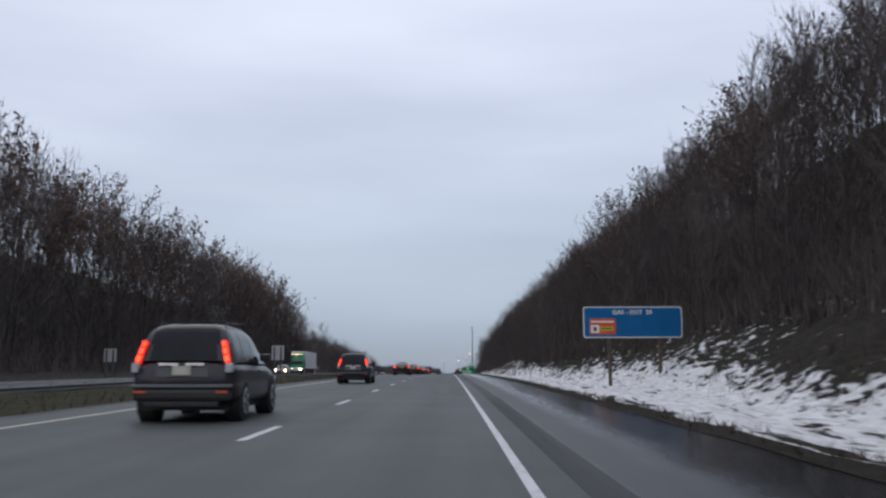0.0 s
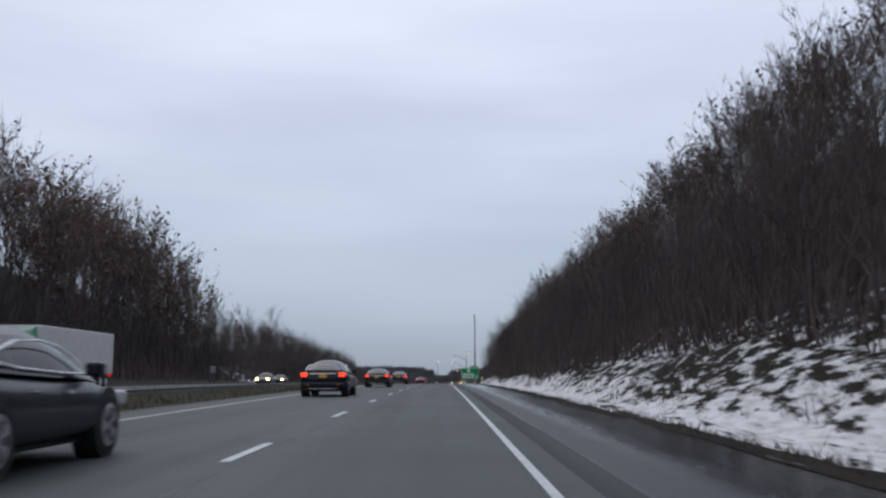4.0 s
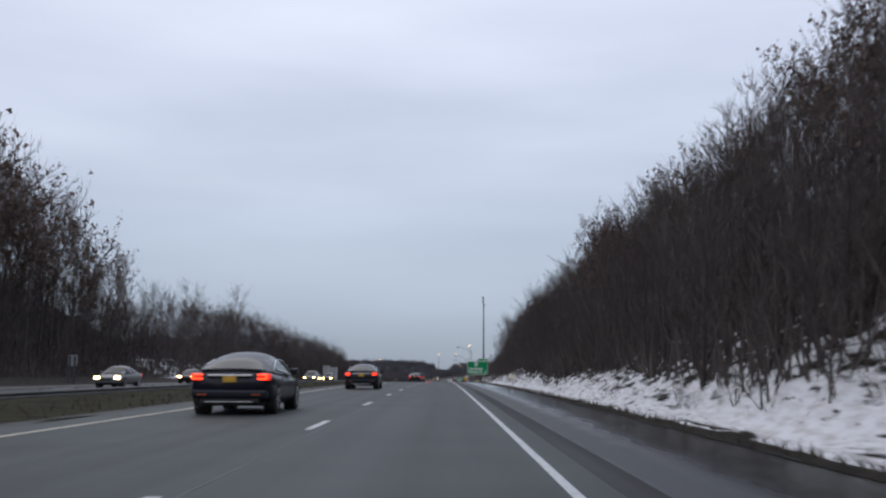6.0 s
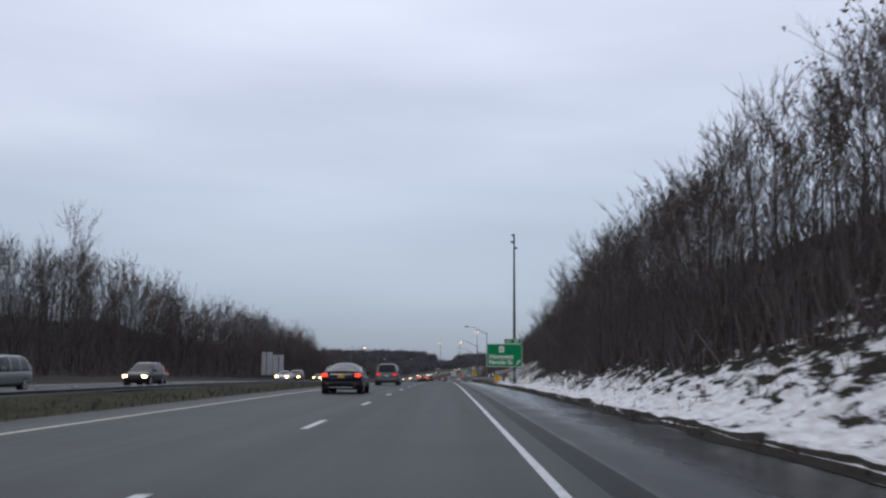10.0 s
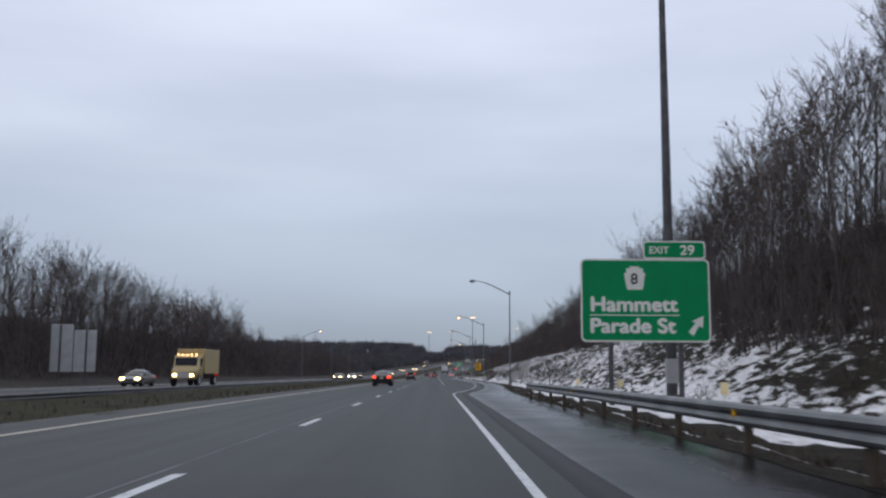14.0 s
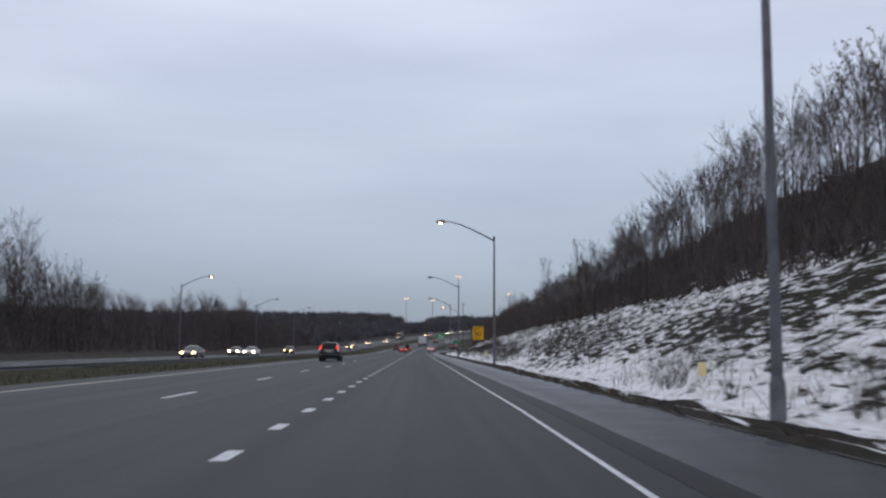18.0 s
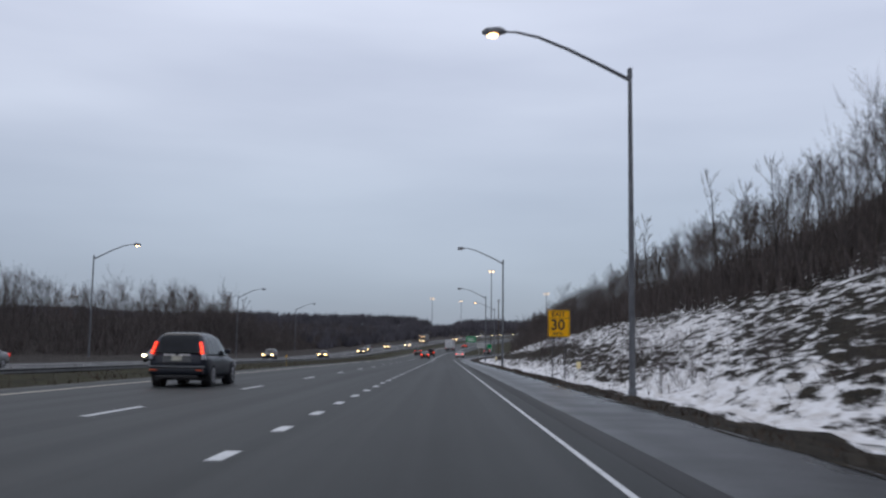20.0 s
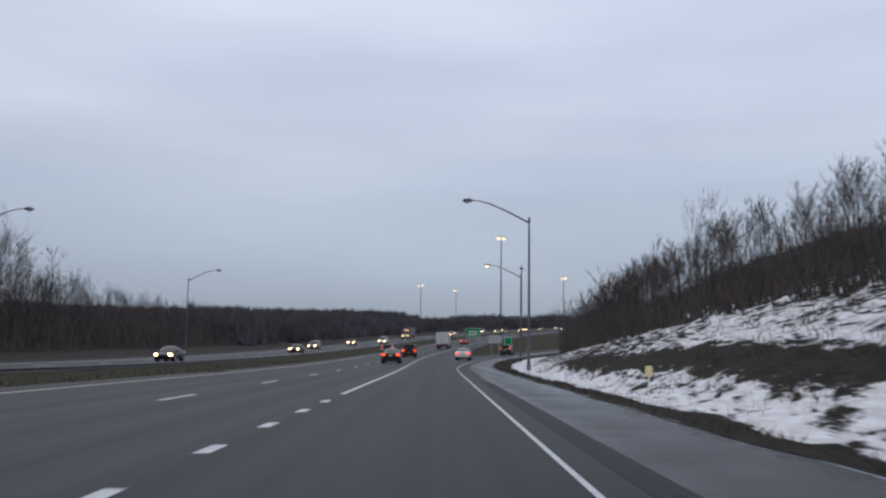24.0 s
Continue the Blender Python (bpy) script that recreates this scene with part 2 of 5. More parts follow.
M_RAIL = material("weathered_guard_rail", (0.18, 0.19, 0.19), 0.55, 0.3, dark=(0.10, 0.105, 0.105), scale=1.2, fine=25, bump=0.1)
M_RAIL_OLD = material("dull_old_guard_rail", (0.12, 0.124, 0.125), 0.7, 0.1, dark=(0.09, 0.093, 0.093), scale=1.2, fine=25, bump=0.1)
M_POLE = material("dark_weathered_pole", (0.10, 0.10, 0.105), 0.6, 0.3, dark=(0.06, 0.06, 0.062), scale=2, fine=30)
M_LAMP = material("weathered_lamp_steel", (0.17, 0.177, 0.19), 0.55, 0.3, dark=(0.11, 0.115, 0.125), scale=2, fine=30)
M_WOODPOST = material("treated_timber_post", (0.11, 0.085, 0.06), 0.9, dark=(0.06, 0.045, 0.034), scale=3, fine=35, bump=0.4)
M_ALU = material("bare_sign_aluminium", (0.50, 0.51, 0.51), 0.5, 0.4, dark=(0.40, 0.41, 0.41), scale=1, fine=30, bump=0.05)
M_GREEN = material("green_sign_sheeting", (0.0, 0.26, 0.092), 0.55, spec=0.2, dark=(0.0, 0.23, 0.08), scale=1, fine=40, bump=0.05)
M_BLUE = material("blue_sign_sheeting", (0.006, 0.125, 0.32), 0.55, spec=0.2, dark=(0.005, 0.105, 0.27), scale=1, fine=40, bump=0.05)
M_YELLOW = material("yellow_sign_sheeting", (0.95, 0.48, 0.008), 0.55, spec=0.2, dark=(0.88, 0.44, 0.007), scale=1, fine=40, bump=0.05)
M_WHITE = material("white_sign_sheeting", (0.80, 0.80, 0.74), 0.5, dark=(0.72, 0.72, 0.66), scale=2, fine=40, bump=0.05)
M_PALE = material("pale_yellow_reflector", (0.88, 0.76, 0.44), 0.4, dark=(0.8, 0.66, 0.34), scale=2, fine=40, bump=0.05)
M_AMBER = material("weathered_amber_plastic", (0.36, 0.25, 0.07), 0.6, dark=(0.24, 0.17, 0.06), scale=3, fine=40, bump=0.05)
M_BLACK = material("black_sign_paint", (0.02, 0.02, 0.02), 0.6, scale=2, fine=40, bump=0)
M_RED = material("red_sign_panel", (0.70, 0.11, 0.035), 0.5, scale=2, fine=40, bump=0)
M_DKRED = material("dark_glyph_paint", (0.12, 0.03, 0.02), 0.5, scale=2, fine=40, bump=0)
M_TYRE = material("tyre_rubber", (0.022, 0.022, 0.023), 0.85, scale=5, fine=60)
M_RIM = material("alloy_rim", (0.52, 0.53, 0.55), 0.4, 0.3, scale=5, fine=40, bump=0)
M_GLASS = material("tinted_car_glass", (0.014, 0.016, 0.019), 0.12, spec=0.2, scale=2, fine=20, bump=0)
M_TRIM = material("black_plastic_trim", (0.03, 0.03, 0.032), 0.6, scale=4, fine=60)
M_CHROME = material("chrome_strip", (0.88, 0.89, 0.90), 0.3, 1.0, scale=4, fine=60, bump=0)
M_PLATE = material("blank_plate", (0.62, 0.6, 0.5), 0.5, scale=4, fine=60, bump=0)
M_PLATE_Y = material("blank_yellow_plate", (0.75, 0.42, 0.05), 0.5, scale=4, fine=60, bump=0)
M_TAIL = glow("lit_tail_lamp", (1.0, 0.055, 0.016), 3.6, (0.3, 0.02, 0.01))
M_TAILDIM = glow("dim_tail_lamp", (1.0, 0.03, 0.012), 0.75, (0.3, 0.02, 0.015))
M_HEAD = glow("lit_headlamp", (1.0, 0.62, 0.24), 15.0, (0.8, 0.8, 0.7))
M_HEADW = glow("lit_white_headlamp", (1.0, 0.80, 0.52), 18.0, (0.8, 0.8, 0.8))
M_SODIUM = glow("lit_sodium_lens", (1.0, 0.52, 0.2), 11.0, (0.8, 0.7, 0.5))
M_MAST = glow("lit_mast_lens", (1.0, 0.66, 0.38), 4.5, (0.8, 0.7, 0.5))
M_LENS = material("unlit_lamp_lens", (0.62, 0.63, 0.66), 0.2, scale=4, fine=60, bump=0)
# distance haze is put into this colour: bluer than the near twigs
M_FAR = material("haze_tinted_bare_woods", (0.112, 0.105, 0.118), 0.95, dark=(0.068, 0.064, 0.073), scale=0.06, fine=0.7, bump=0)


def paint(name, color):
    return material(name, color, 0.35, 0.0, dark=tuple(c * 0.9 for c in color), scale=1.5, fine=80, bump=0.02, coat=0.18, spec=0.3)


P_SUV = paint("grey_brown_car_paint", (0.038, 0.035, 0.038))
P_DARK = paint("black_blue_car_paint", (0.007, 0.010, 0.018))
P_BLACK = paint("black_car_paint", (0.014, 0.014, 0.015))
P_WHITE = paint("white_car_paint", (0.62, 0.63, 0.63))
P_SILVER = paint("silver_car_paint", (0.15, 0.155, 0.16))
P_RED = paint("dark_red_car_paint", (0.13, 0.02, 0.018))
P_TRUCK = paint("cream_truck_paint", (0.46, 0.36, 0.17))
P_CAB = paint("green_cab_paint", (0.02, 0.16, 0.08))

# ---- builders ----


def part(name, bm, mat, parent=None, label=""):
    me = bpy.data.meshes.new(name)
    bm.to_mesh(me)
    bm.free()
    me.materials.append(mat)
    ob = new(name, me)
    ob.parent = parent
    if label:
        tagged(ob, label)
    return ob


def np_mesh(name, verts, faces, mat, parent=None, smooth=False):
    """One mesh from arrays of vertices and of faces that all have the same number of corners."""
    v, f = np.asarray(verts, dtype=np.float32).reshape(-1, 3), np.asarray(faces, dtype=np.int32)
    me = bpy.data.meshes.new(name)
    k = f.shape[1]
    me.vertices.add(len(v))
    me.vertices.foreach_set("co", v.ravel())
    me.loops.add(f.size)
    me.loops.foreach_set("vertex_index", f.ravel())
    me.polygons.add(len(f))
    me.polygons.foreach_set("loop_start", np.arange(0, f.size, k, dtype=np.int32))
    me.polygons.foreach_set("use_smooth", np.full(len(f), smooth))
    me.update(calc_edges=True)
    me.materials.append(mat)
    ob = new(name, me)
    ob.parent = parent
    return ob


def box(bm, x0, y0, z0, x1, y1, z1, bevel=0.0):
    vs = [bm.verts.new(c) for c in ((x0, y0, z0), (x1, y0, z0), (x1, y1, z0), (x0, y1, z0), (x0, y0, z1), (x1, y0, z1), (x1, y1, z1), (x0, y1, z1))]
    fs = [bm.faces.new([vs[i] for i in q]) for q in ((3, 2, 1, 0), (4, 5, 6, 7), (0, 1, 5, 4), (1, 2, 6, 5), (2, 3, 7, 6), (3, 0, 4, 7))]
    if bevel:
        bmesh.ops.bevel(bm, geom=list({e for f in fs for e in f.edges}), offset=bevel, segments=2, affect="EDGES", profile=0.5)
    return bm


def boxed(*a, **k):
    return box(bmesh.new(), *a, **k)


def tube(bm, points, radii, sides=8, cap=True):
    """A bent, tapering tube along the points."""
    rings = []
    for i, p in enumerate(points):
        p = Vector(p)
        a, b = Vector(points[max(i - 1, 0)]), Vector(points[min(i + 1, len(points) - 1)])
        d = (b - a).normalized()
        u = d.cross(Vector((0, 1, 0)) if abs(d.y) < 0.9 else Vector((1, 0, 0))).normalized()
        w = d.cross(u)
        rings.append([bm.verts.new(p + radii[i] * (math.cos(t) * u + math.sin(t) * w)) for t in [2 * math.pi * k / sides for k in range(sides)]])
    for r0, r1 in zip(rings, rings[1:]):
        for k in range(sides):
            bm.faces.new((r0[k], r0[(k + 1) % sides], r1[(k + 1) % sides], r1[k]))
    if cap:
        bm.faces.new(rings[0][::-1])
        bm.faces.new(rings[-1])
    return bm


def plate(bm, w, h, r, y0, y1, cx=0.0, cz=0.0):
    """An upright rounded panel in the xz plane between the depths y0 and y1."""
    pts = []
    for sx, sz, a0 in ((1, 1, 0), (-1, 1, 90), (-1, -1, 180), (1, -1, 270)):
        for k in range(5):
            a = radians(a0 + 22.5 * k)
            pts.append((cx + sx * (w / 2 - r) + r * math.cos(a), cz + sz * (h / 2 - r) + r * math.sin(a)))
    fr = [bm.verts.new((x, y0, z)) for x, z in pts]
    bk = [bm.verts.new((x, y1, z)) for x, z in pts]
    bm.faces.new(fr)
    bm.faces.new(bk[::-1])
    for k in range(len(pts)):
        j = (k + 1) % len(pts)
        bm.faces.new((fr[j], fr[k], bk[k], bk[j]))
    return bm


def lettering(text, size, mat, parent, x, y, z, name="lettering", bold=0.0, squeeze=1.0):
    """Raised letters in the built-in font, upright and facing -y, turned into a mesh."""
    cu = bpy.data.curves.new(name, "FONT")
    cu.body, cu.size, cu.align_x, cu.align_y = text, size, "LEFT", "BOTTOM_BASELINE"
    cu.extrude = 0.003
    tmp = new("tmp_text", cu)
    me = bpy.data.meshes.new_from_object(tmp.evaluated_get(bpy.context.evaluated_depsgraph_get()))
    bpy.data.objects.remove(tmp)
    bpy.data.curves.remove(cu)
    # heavier strokes: the outline is laid down several times, slightly shifted
    bm, thick = bmesh.new(), bmesh.new()
    bm.from_mesh(me)
    for k, (dx, dz) in enumerate(((0, 0), (-1, 0), (1, 0), (0, -1), (0, 1))):
        c = bm.copy()
        bmesh.ops.translate(c, verts=c.verts, vec=(dx * bold, dz * bold, 0.0012 * k))
        tmp_me = bpy.data.meshes.new("tmp_stroke")
        c.to_mesh(tmp_me)
        c.free()
        thick.from_mesh(tmp_me)
        bpy.data.meshes.remove(tmp_me)
    thick.to_mesh(me)
    bm.free()
    thick.free()
    me.materials.clear()
    me.materials.append(mat)
    ob = new(name, me)
    ob.parent = parent
    ob.matrix_basis = pose(x, y, z, 90) @ Matrix.Diagonal((squeeze, 1, 1, 1))
    return ob


def thing(name, m, label, category, group=""):
    e = new(name)
    e.empty_display_size = 0.3
    e.matrix_basis = m
    return tagged(e, label, category, group)


def structure(ob, label, category):
    return tagged(ob, label, category, kind="structure")


def lerp(y, ys, vs):
    """Straight-line interpolation in a table, held at its ends."""
    if y <= ys[0]:
        return vs[0]
    for i in range(1, len(ys)):
        if y < ys[i]:
            return vs[i - 1] + (vs[i] - vs[i - 1]) * (y - ys[i - 1]) / (ys[i] - ys[i - 1])
    return vs[-1]


def edge_x(y):
    """The solid right edge line, which swings out where the exit lane opens."""
    return lerp(y, (434, 439, 445, 457, 475, 495, 510, 690), (1.0, 1.28, 2.0, 3.0, 4.0, 4.65, 4.8, 4.8)) + ramp_shift(y)


def ramp_shift(y):
    return max(y - 712, 0) ** 2 / 800


def pave_x(y):
    """The right edge of the paved shoulder."""
    return lerp(y, (425, 445, 470, 500, 690), (4.3, 4.9, 6.4, 7.5, 7.7)) + ramp_shift(y)


def foot_x(y):
    """Foot of the right-hand bank."""
    return lerp(y, (0, 28, 40, 75, 120, 250, 340, 360, 440, 470, 520), (9.0, 9.4, 11.2, 11.0, 7.6, 7.0, 8.0, 11.5, 12.0, 11.0, 10.8)) + ramp_shift(y) * 1.05


RIGHT_R = ((0, 400, 430, 455, 480, 500, 540, 575, 620, 660, 690, 705, 735, 780, 830, 900), (1.02, 1.05, 1.12, 1.15, 1.3, 1.5, 1.4, 1.36, 1.8, 1.8, 1.9, 2.05, 1.9, 2.1, 3.2, 4.5))
LEFT_R = ((0, 150, 285, 308, 335, 352, 380, 430, 470, 500, 540, 600, 622, 650, 690, 720, 760, 780, 810, 900), (1.72, 1.76, 1.85, 3.3, 4.4, 2.9, 3.2, 2.6, 3.2, 2.65, 2.8, 2.95, 3.2, 4.4, 5.0, 3.8, 3.3, 4.2, 5.0, 6.5))


def snow_line(y):
    """How far up the bank the open snow reaches before the thicket begins."""
    return lerp(y, (0, 60, 110, 150, 190, 270, 300, 330, 415, 440, 480, 700, 780), (5.0, 5.0, 3.0, 4.2, 2.3, 2.5, 3.6, 2.8, 3.4, 5.6, 10.5, 9.0, 4.0)) + 0.9 * noise.noise((y * 0.09, 0.3, 0.7))


def bank_z(x, y):
    """Height of the right-hand ground over the road."""
    p, f = pave_x(y), foot_x(y)
    steep = lerp(y, (0, 430, 480, 640, 700, 760, 840), (0.74, 0.72, 0.55, 0.52, 0.46, 0.32, 0.04))
    d = x - f
    if x < p + 0.9:
        return 0.006 - 0.10 * max(x - p, 0)
    if d < 0:
        t = (x - p - 0.9) / max(f - p - 0.9, 0.1)
        return -0.09 - 0.22 * math.sin(math.pi * min(t, 1) * 0.5)
    line = snow_line(y)
    h = steep * min(d, line) + steep * 1.55 * max(min(d - line, 14), 0) + 0.15 * max(d - line - 14, 0)
    cap = lerp(y, (0, 180, 260, 310, 480, 520, 900), (0.54, 0.52, 0.40, 0.37, 0.42, 0.6, 0.6)) * (1 + 0.24 * noise.noise((x * 0.1, y * 0.09, 2.0))) * ((min(x, 34) - lerp(y, (430, 500), (0, 3.3))) / lerp(y, *RIGHT_R) + 1.1)
    return -0.31 + min(h * min(1, 0.5 + d / 3), max(cap, 0.1))


def left_z(x, y):
    """Height of the ground on the far left, over the road."""
    d = -x - 31
    if d < 0:
        return -0.25
    away = 0.55 * max(road_z(y), 0) * min(max((d - 12) / 110, 0), 1)
    return -0.25 - away + min(0.06 * min(d, 11) + 0.75 * max(min(d - 11, 26), 0), lerp(y, (0, 290, 310, 900), (0.5, 0.5, 0.4, 0.4)) * (1 + 0.25 * noise.noise((x * 0.08, y * 0.06, 5.0))) * (min(-x, 58) / lerp(y, *LEFT_R) + 1.1))


def grid_ground(name, ys, cols, height, mat, shift, cover=None, rough=0.0, smooth=True):
    """A sheet of ground from rows of stations; cols(y) gives the x of each column."""
    V, C = [], []
    for y in ys:
        row = cols(y)
        for x in row:
            n = noise.noise((x * 0.6, y * 0.35, 3.1)) + 0.5 * noise.noise((x * 1.7, y * 1.1, 7.7))
            V.append((x + shift(y), y, road_z(y) + height(x, y) + rough * n * min(1, abs(x - row[0]) / 2)))
            if cover:
                C.append(cover(x, y))
    k, r = len(cols(ys[0])), len(ys)
    i = (np.arange(r - 1)[:, None] * k + np.arange(k - 1)[None]).reshape(-1, 1)
    ob = np_mesh(name, V, np.hstack([i, i + 1, i + 1 + k, i + k]), mat, smooth=smooth)
    if cover:
        ob.data.attributes.new("cover", "FLOAT", "POINT").data.foreach_set("value", np.array(C, dtype=np.float32))
    return ob


def strip(name, x0, x1, dz, y0, y1, step, mat, shift=bend, parent=None, thick=0.0):
    n = max(int(round((y1 - y0) / step)), 1)
    V = []
    for i in range(n + 1):
        y = y0 + (y1 - y0) * i / n
        a, b, s, z = (x0(y) if callable(x0) else x0), (x1(y) if callable(x1) else x1), shift(y), road_z(y) + dz
        V += [(a + s, y, z), (b + s, y, z), (a + s, y, z - thick), (b + s, y, z - thick)]
    F = []
    for i in range(n):
        o = 4 * i
        F += [(o, o + 1, o + 5, o + 4), (o + 2, o + 6, o + 7, o + 3), (o, o + 4, o + 6, o + 2), (o + 1, o + 3, o + 7, o + 5)]
    F += [(0, 2, 3, 1), (4 * n, 4 * n + 1, 4 * n + 3, 4 * n + 2)]
    return np_mesh(name, V, F, mat, parent)


def none(y):
    return 0.0


# ---- the highway ----
LANE_X, LEFT_X, DOT_X = -2.66, -7.26, 0.97
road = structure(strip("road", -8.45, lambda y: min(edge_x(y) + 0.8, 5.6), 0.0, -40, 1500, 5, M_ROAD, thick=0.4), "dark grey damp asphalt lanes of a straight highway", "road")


def sheen_band(x, y):
    """1 on the painted sheen of the shoulder, 0 where water stands."""
    d = x - edge_x(y)
    band = float(np.interp(d, (0.8, 1.0, 1.35, 1.8, 2.3), (0.55, 0.95, 0.7, 0.2, 0.0)))
    wide = float(np.interp(d, (0.9, 1.3, 2.4, 3.0), (0.36, 0.46, 0.26, 0.06)))
    return lerp(y, (240, 330, 430), (0.0, 0.45, 1.0)) * (wide - band) + band


shoulder = structure(grid_ground("shoulder", list(np.arange(-40, 701, 4.0)), lambda y: [edge_x(y) + 0.8 + (pave_x(y) - edge_x(y) - 0.8) * k / 14 for k in range(15)], lambda x, y: 0.0, M_SHEEN, none, sheen_band), "wet dark asphalt shoulder with a painted sheen band beside the lanes", "shoulder")
strip("sealed_seam", lambda y: edge_x(y) + 0.43 + 0.03 * noise.noise((y * 0.2, 1.0, 0.0)), lambda y: edge_x(y) + 0.82 + 0.05 * noise.noise((y * 0.15, 5.0, 0.0)), 0.003, -40, 690, 5, M_SEAM, shift=none, parent=shoulder, thick=0.002)
strip("edge_line", lambda y: edge_x(y) - lerp(y, (418, 425), (0.055, 0.034)), lambda y: edge_x(y) + lerp(y, (418, 425), (0.055, 0.034)), 0.006, -40, 860, 5, M_LINE, shift=none, parent=road, thick=0.005)
strip("median_edge_line", LEFT_X - 0.08, LEFT_X + 0.08, 0.006, -40, 1300, 5, M_LINE_Y, parent=road, thick=0.005)
strip("gravel_edge", -9.0, -8.45, -0.012, -40, 1300, 5, M_GRIT, parent=road, thick=0.2)
strip("worn_joint", LANE_X - 0.3, LANE_X - 0.25, 0.003, 320, 428, 6, M_JOINT, parent=road, thick=0.002)
strip("worn_joint", LANE_X + 0.19, LANE_X + 0.22, 0.003, 90, 236, 6, M_JOINT, parent=road, thick=0.002)
for k in range(-14, 70):
    y = 143.5 + (12.33 if k > 0 else 11.69) * k
    strip("lane_dash", LANE_X - 0.07, LANE_X + 0.07, 0.006, y, y + 3.0, 3.0, M_LINE, parent=road, thick=0.005)
for k in range(52):
    y = 487.05 + 3.66 * k
    strip("exit_lane_dot", DOT_X - 0.09, DOT_X + 0.09, 0.006, y, y + 0.95, 0.95, M_LINE, parent=road, thick=0.005)
strip("gore_line", DOT_X - 0.07, lambda y: DOT_X + 0.07, 0.006, 678, 745, 5, M_LINE, parent=road, thick=0.005)
strip("gore_line", lambda y: DOT_X - 0.07, DOT_X + 0.07, 0.0062, 745, 1200, 5, M_LINE, parent=road, thick=0.005)
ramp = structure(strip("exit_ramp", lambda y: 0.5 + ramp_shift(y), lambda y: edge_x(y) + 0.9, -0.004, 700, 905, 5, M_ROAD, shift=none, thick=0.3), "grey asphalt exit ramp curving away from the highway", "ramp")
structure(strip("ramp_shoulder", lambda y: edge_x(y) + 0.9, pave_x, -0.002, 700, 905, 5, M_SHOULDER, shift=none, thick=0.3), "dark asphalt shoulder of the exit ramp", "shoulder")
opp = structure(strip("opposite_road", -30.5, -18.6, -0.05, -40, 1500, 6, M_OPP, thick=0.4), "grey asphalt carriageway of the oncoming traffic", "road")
strip("edge_line", -27.5, -27.34, -0.044, -40, 1300, 6, M_LINE, parent=opp, thick=0.005)
strip("median_edge_line", -20.1, -19.94, -0.044, -40, 1300, 6, M_LINE_Y, parent=opp, thick=0.005)
for k in range(90):
    y = 10 + 12.4 * k
    strip("lane_dash", -23.79, -23.65, -0.044, y, y + 3.0, 3.0, M_LINE, parent=opp, thick=0.005)
median = structure(grid_ground("median", list(np.arange(-40, 1300, 4.0)), lambda y: [-18.8, -18, -17.2, -16.4, -15.6, -14.6, -13.5, -12.4, -11.2, -10.2, -9.4, -8.8, -8.3], lambda x, y: -0.03 - 0.16 * math.sin(math.pi * (x + 8.3) / -7.0) * (1 if x > -15.3 else -0.35), M_MEDIAN, bend, rough=0.1), "brownish green grass median between the carriageways", "median")

gore = structure(grid_ground("gore_grass", list(np.arange(738, 1300, 6.0)), lambda y: [5.2 + bend(y) + (pave_x(y) - 5.2 - bend(y)) * k / 14 for k in range(15)], lambda x, y: -0.14, M_MEDIAN, none, rough=0.06), "brown-green grass between the highway and its exit ramp", "ground")

# ground on the far side of the oncoming lanes, and the snowy bank on the near side
YS = list(np.arange(-40, 300, 1.2)) + list(np.arange(300, 860, 1.2)) + list(np.arange(860, 1300, 10.0))


def cover_right(x, y):
    d = x - foot_x(y)
    line = snow_line(y)
    c = 0.12 if d < 0.3 else lerp(y, (0, 440, 500, 900), (0.02, 0.02, 0.05, 0.05))
    edge = lerp(y, (0, 200, 240, 270, 425, 440, 500, 575, 640, 665, 690), (1.25, 1.25, 1.7, 2.2, 2.6, 1.8, 1.9, 2.1, 2.1, 1.9, 1.6)) + 0.5 * noise.noise((y * 0.11, 4.0, 1.0)) + 0.3 * noise.noise((y * 0.5, 2.0, 6.0))
    if x < pave_x(y) + edge:
        c = -0.6 + 0.6 * max(0, (x - pave_x(y) - edge + 0.5) / 0.5)
        if abs(x - pave_x(y) - 0.95) < 0.2 and edge > 1.2 and y < 545:
            c = 0.1
    if d > 0.3:
        c += 0.15 * noise.noise((x * 0.22, y * 0.045, 9.0)) + (0.07 if y < 340 else 0.03) * max(0, 1.8 - d)
    if d > 1.6:
        c -= lerp(y, (0, 110, 140, 460, 500, 640, 660), (0.07, 0.07, 0.03, 0.03, 0.04, 0.04, 0.02)) + lerp(y, (0, 75, 110, 300, 430), (0.05, 0.05, 0.03, 0.03, 0.0)) * min((d - 1.6) / 1.2, 1)
    # a long bare strip of brown grass half way up the slope
    mid = 3.6 + 0.9 * noise.noise((y * 0.06, 8.0, 3.0)) - (y - 650) * 0.02 - max(660 - y, 0) * 0.025
    if 590 < y < 730:
        c -= lerp(y, (630, 662), (0.09, 0.42)) * max(0, 1 - abs(d - mid) / lerp(y, (645, 660), (2.2, 1.5))) * min((y - 590) / 30, (730 - y) / 20, 1)
    if d > line:
        c -= min((d - line) * 0.10, 0.34)
    if y > 800:
        c -= min((y - 800) / 200, 0.3)
    return c


COLS = [0, 0.35, 0.7, 1.0, 1.4, 1.8] + [2.2 + 0.42 * k for k in range(34)] + [17.5, 19, 21, 24, 28, 33, 40, 55, 90, 200, 500, 900]


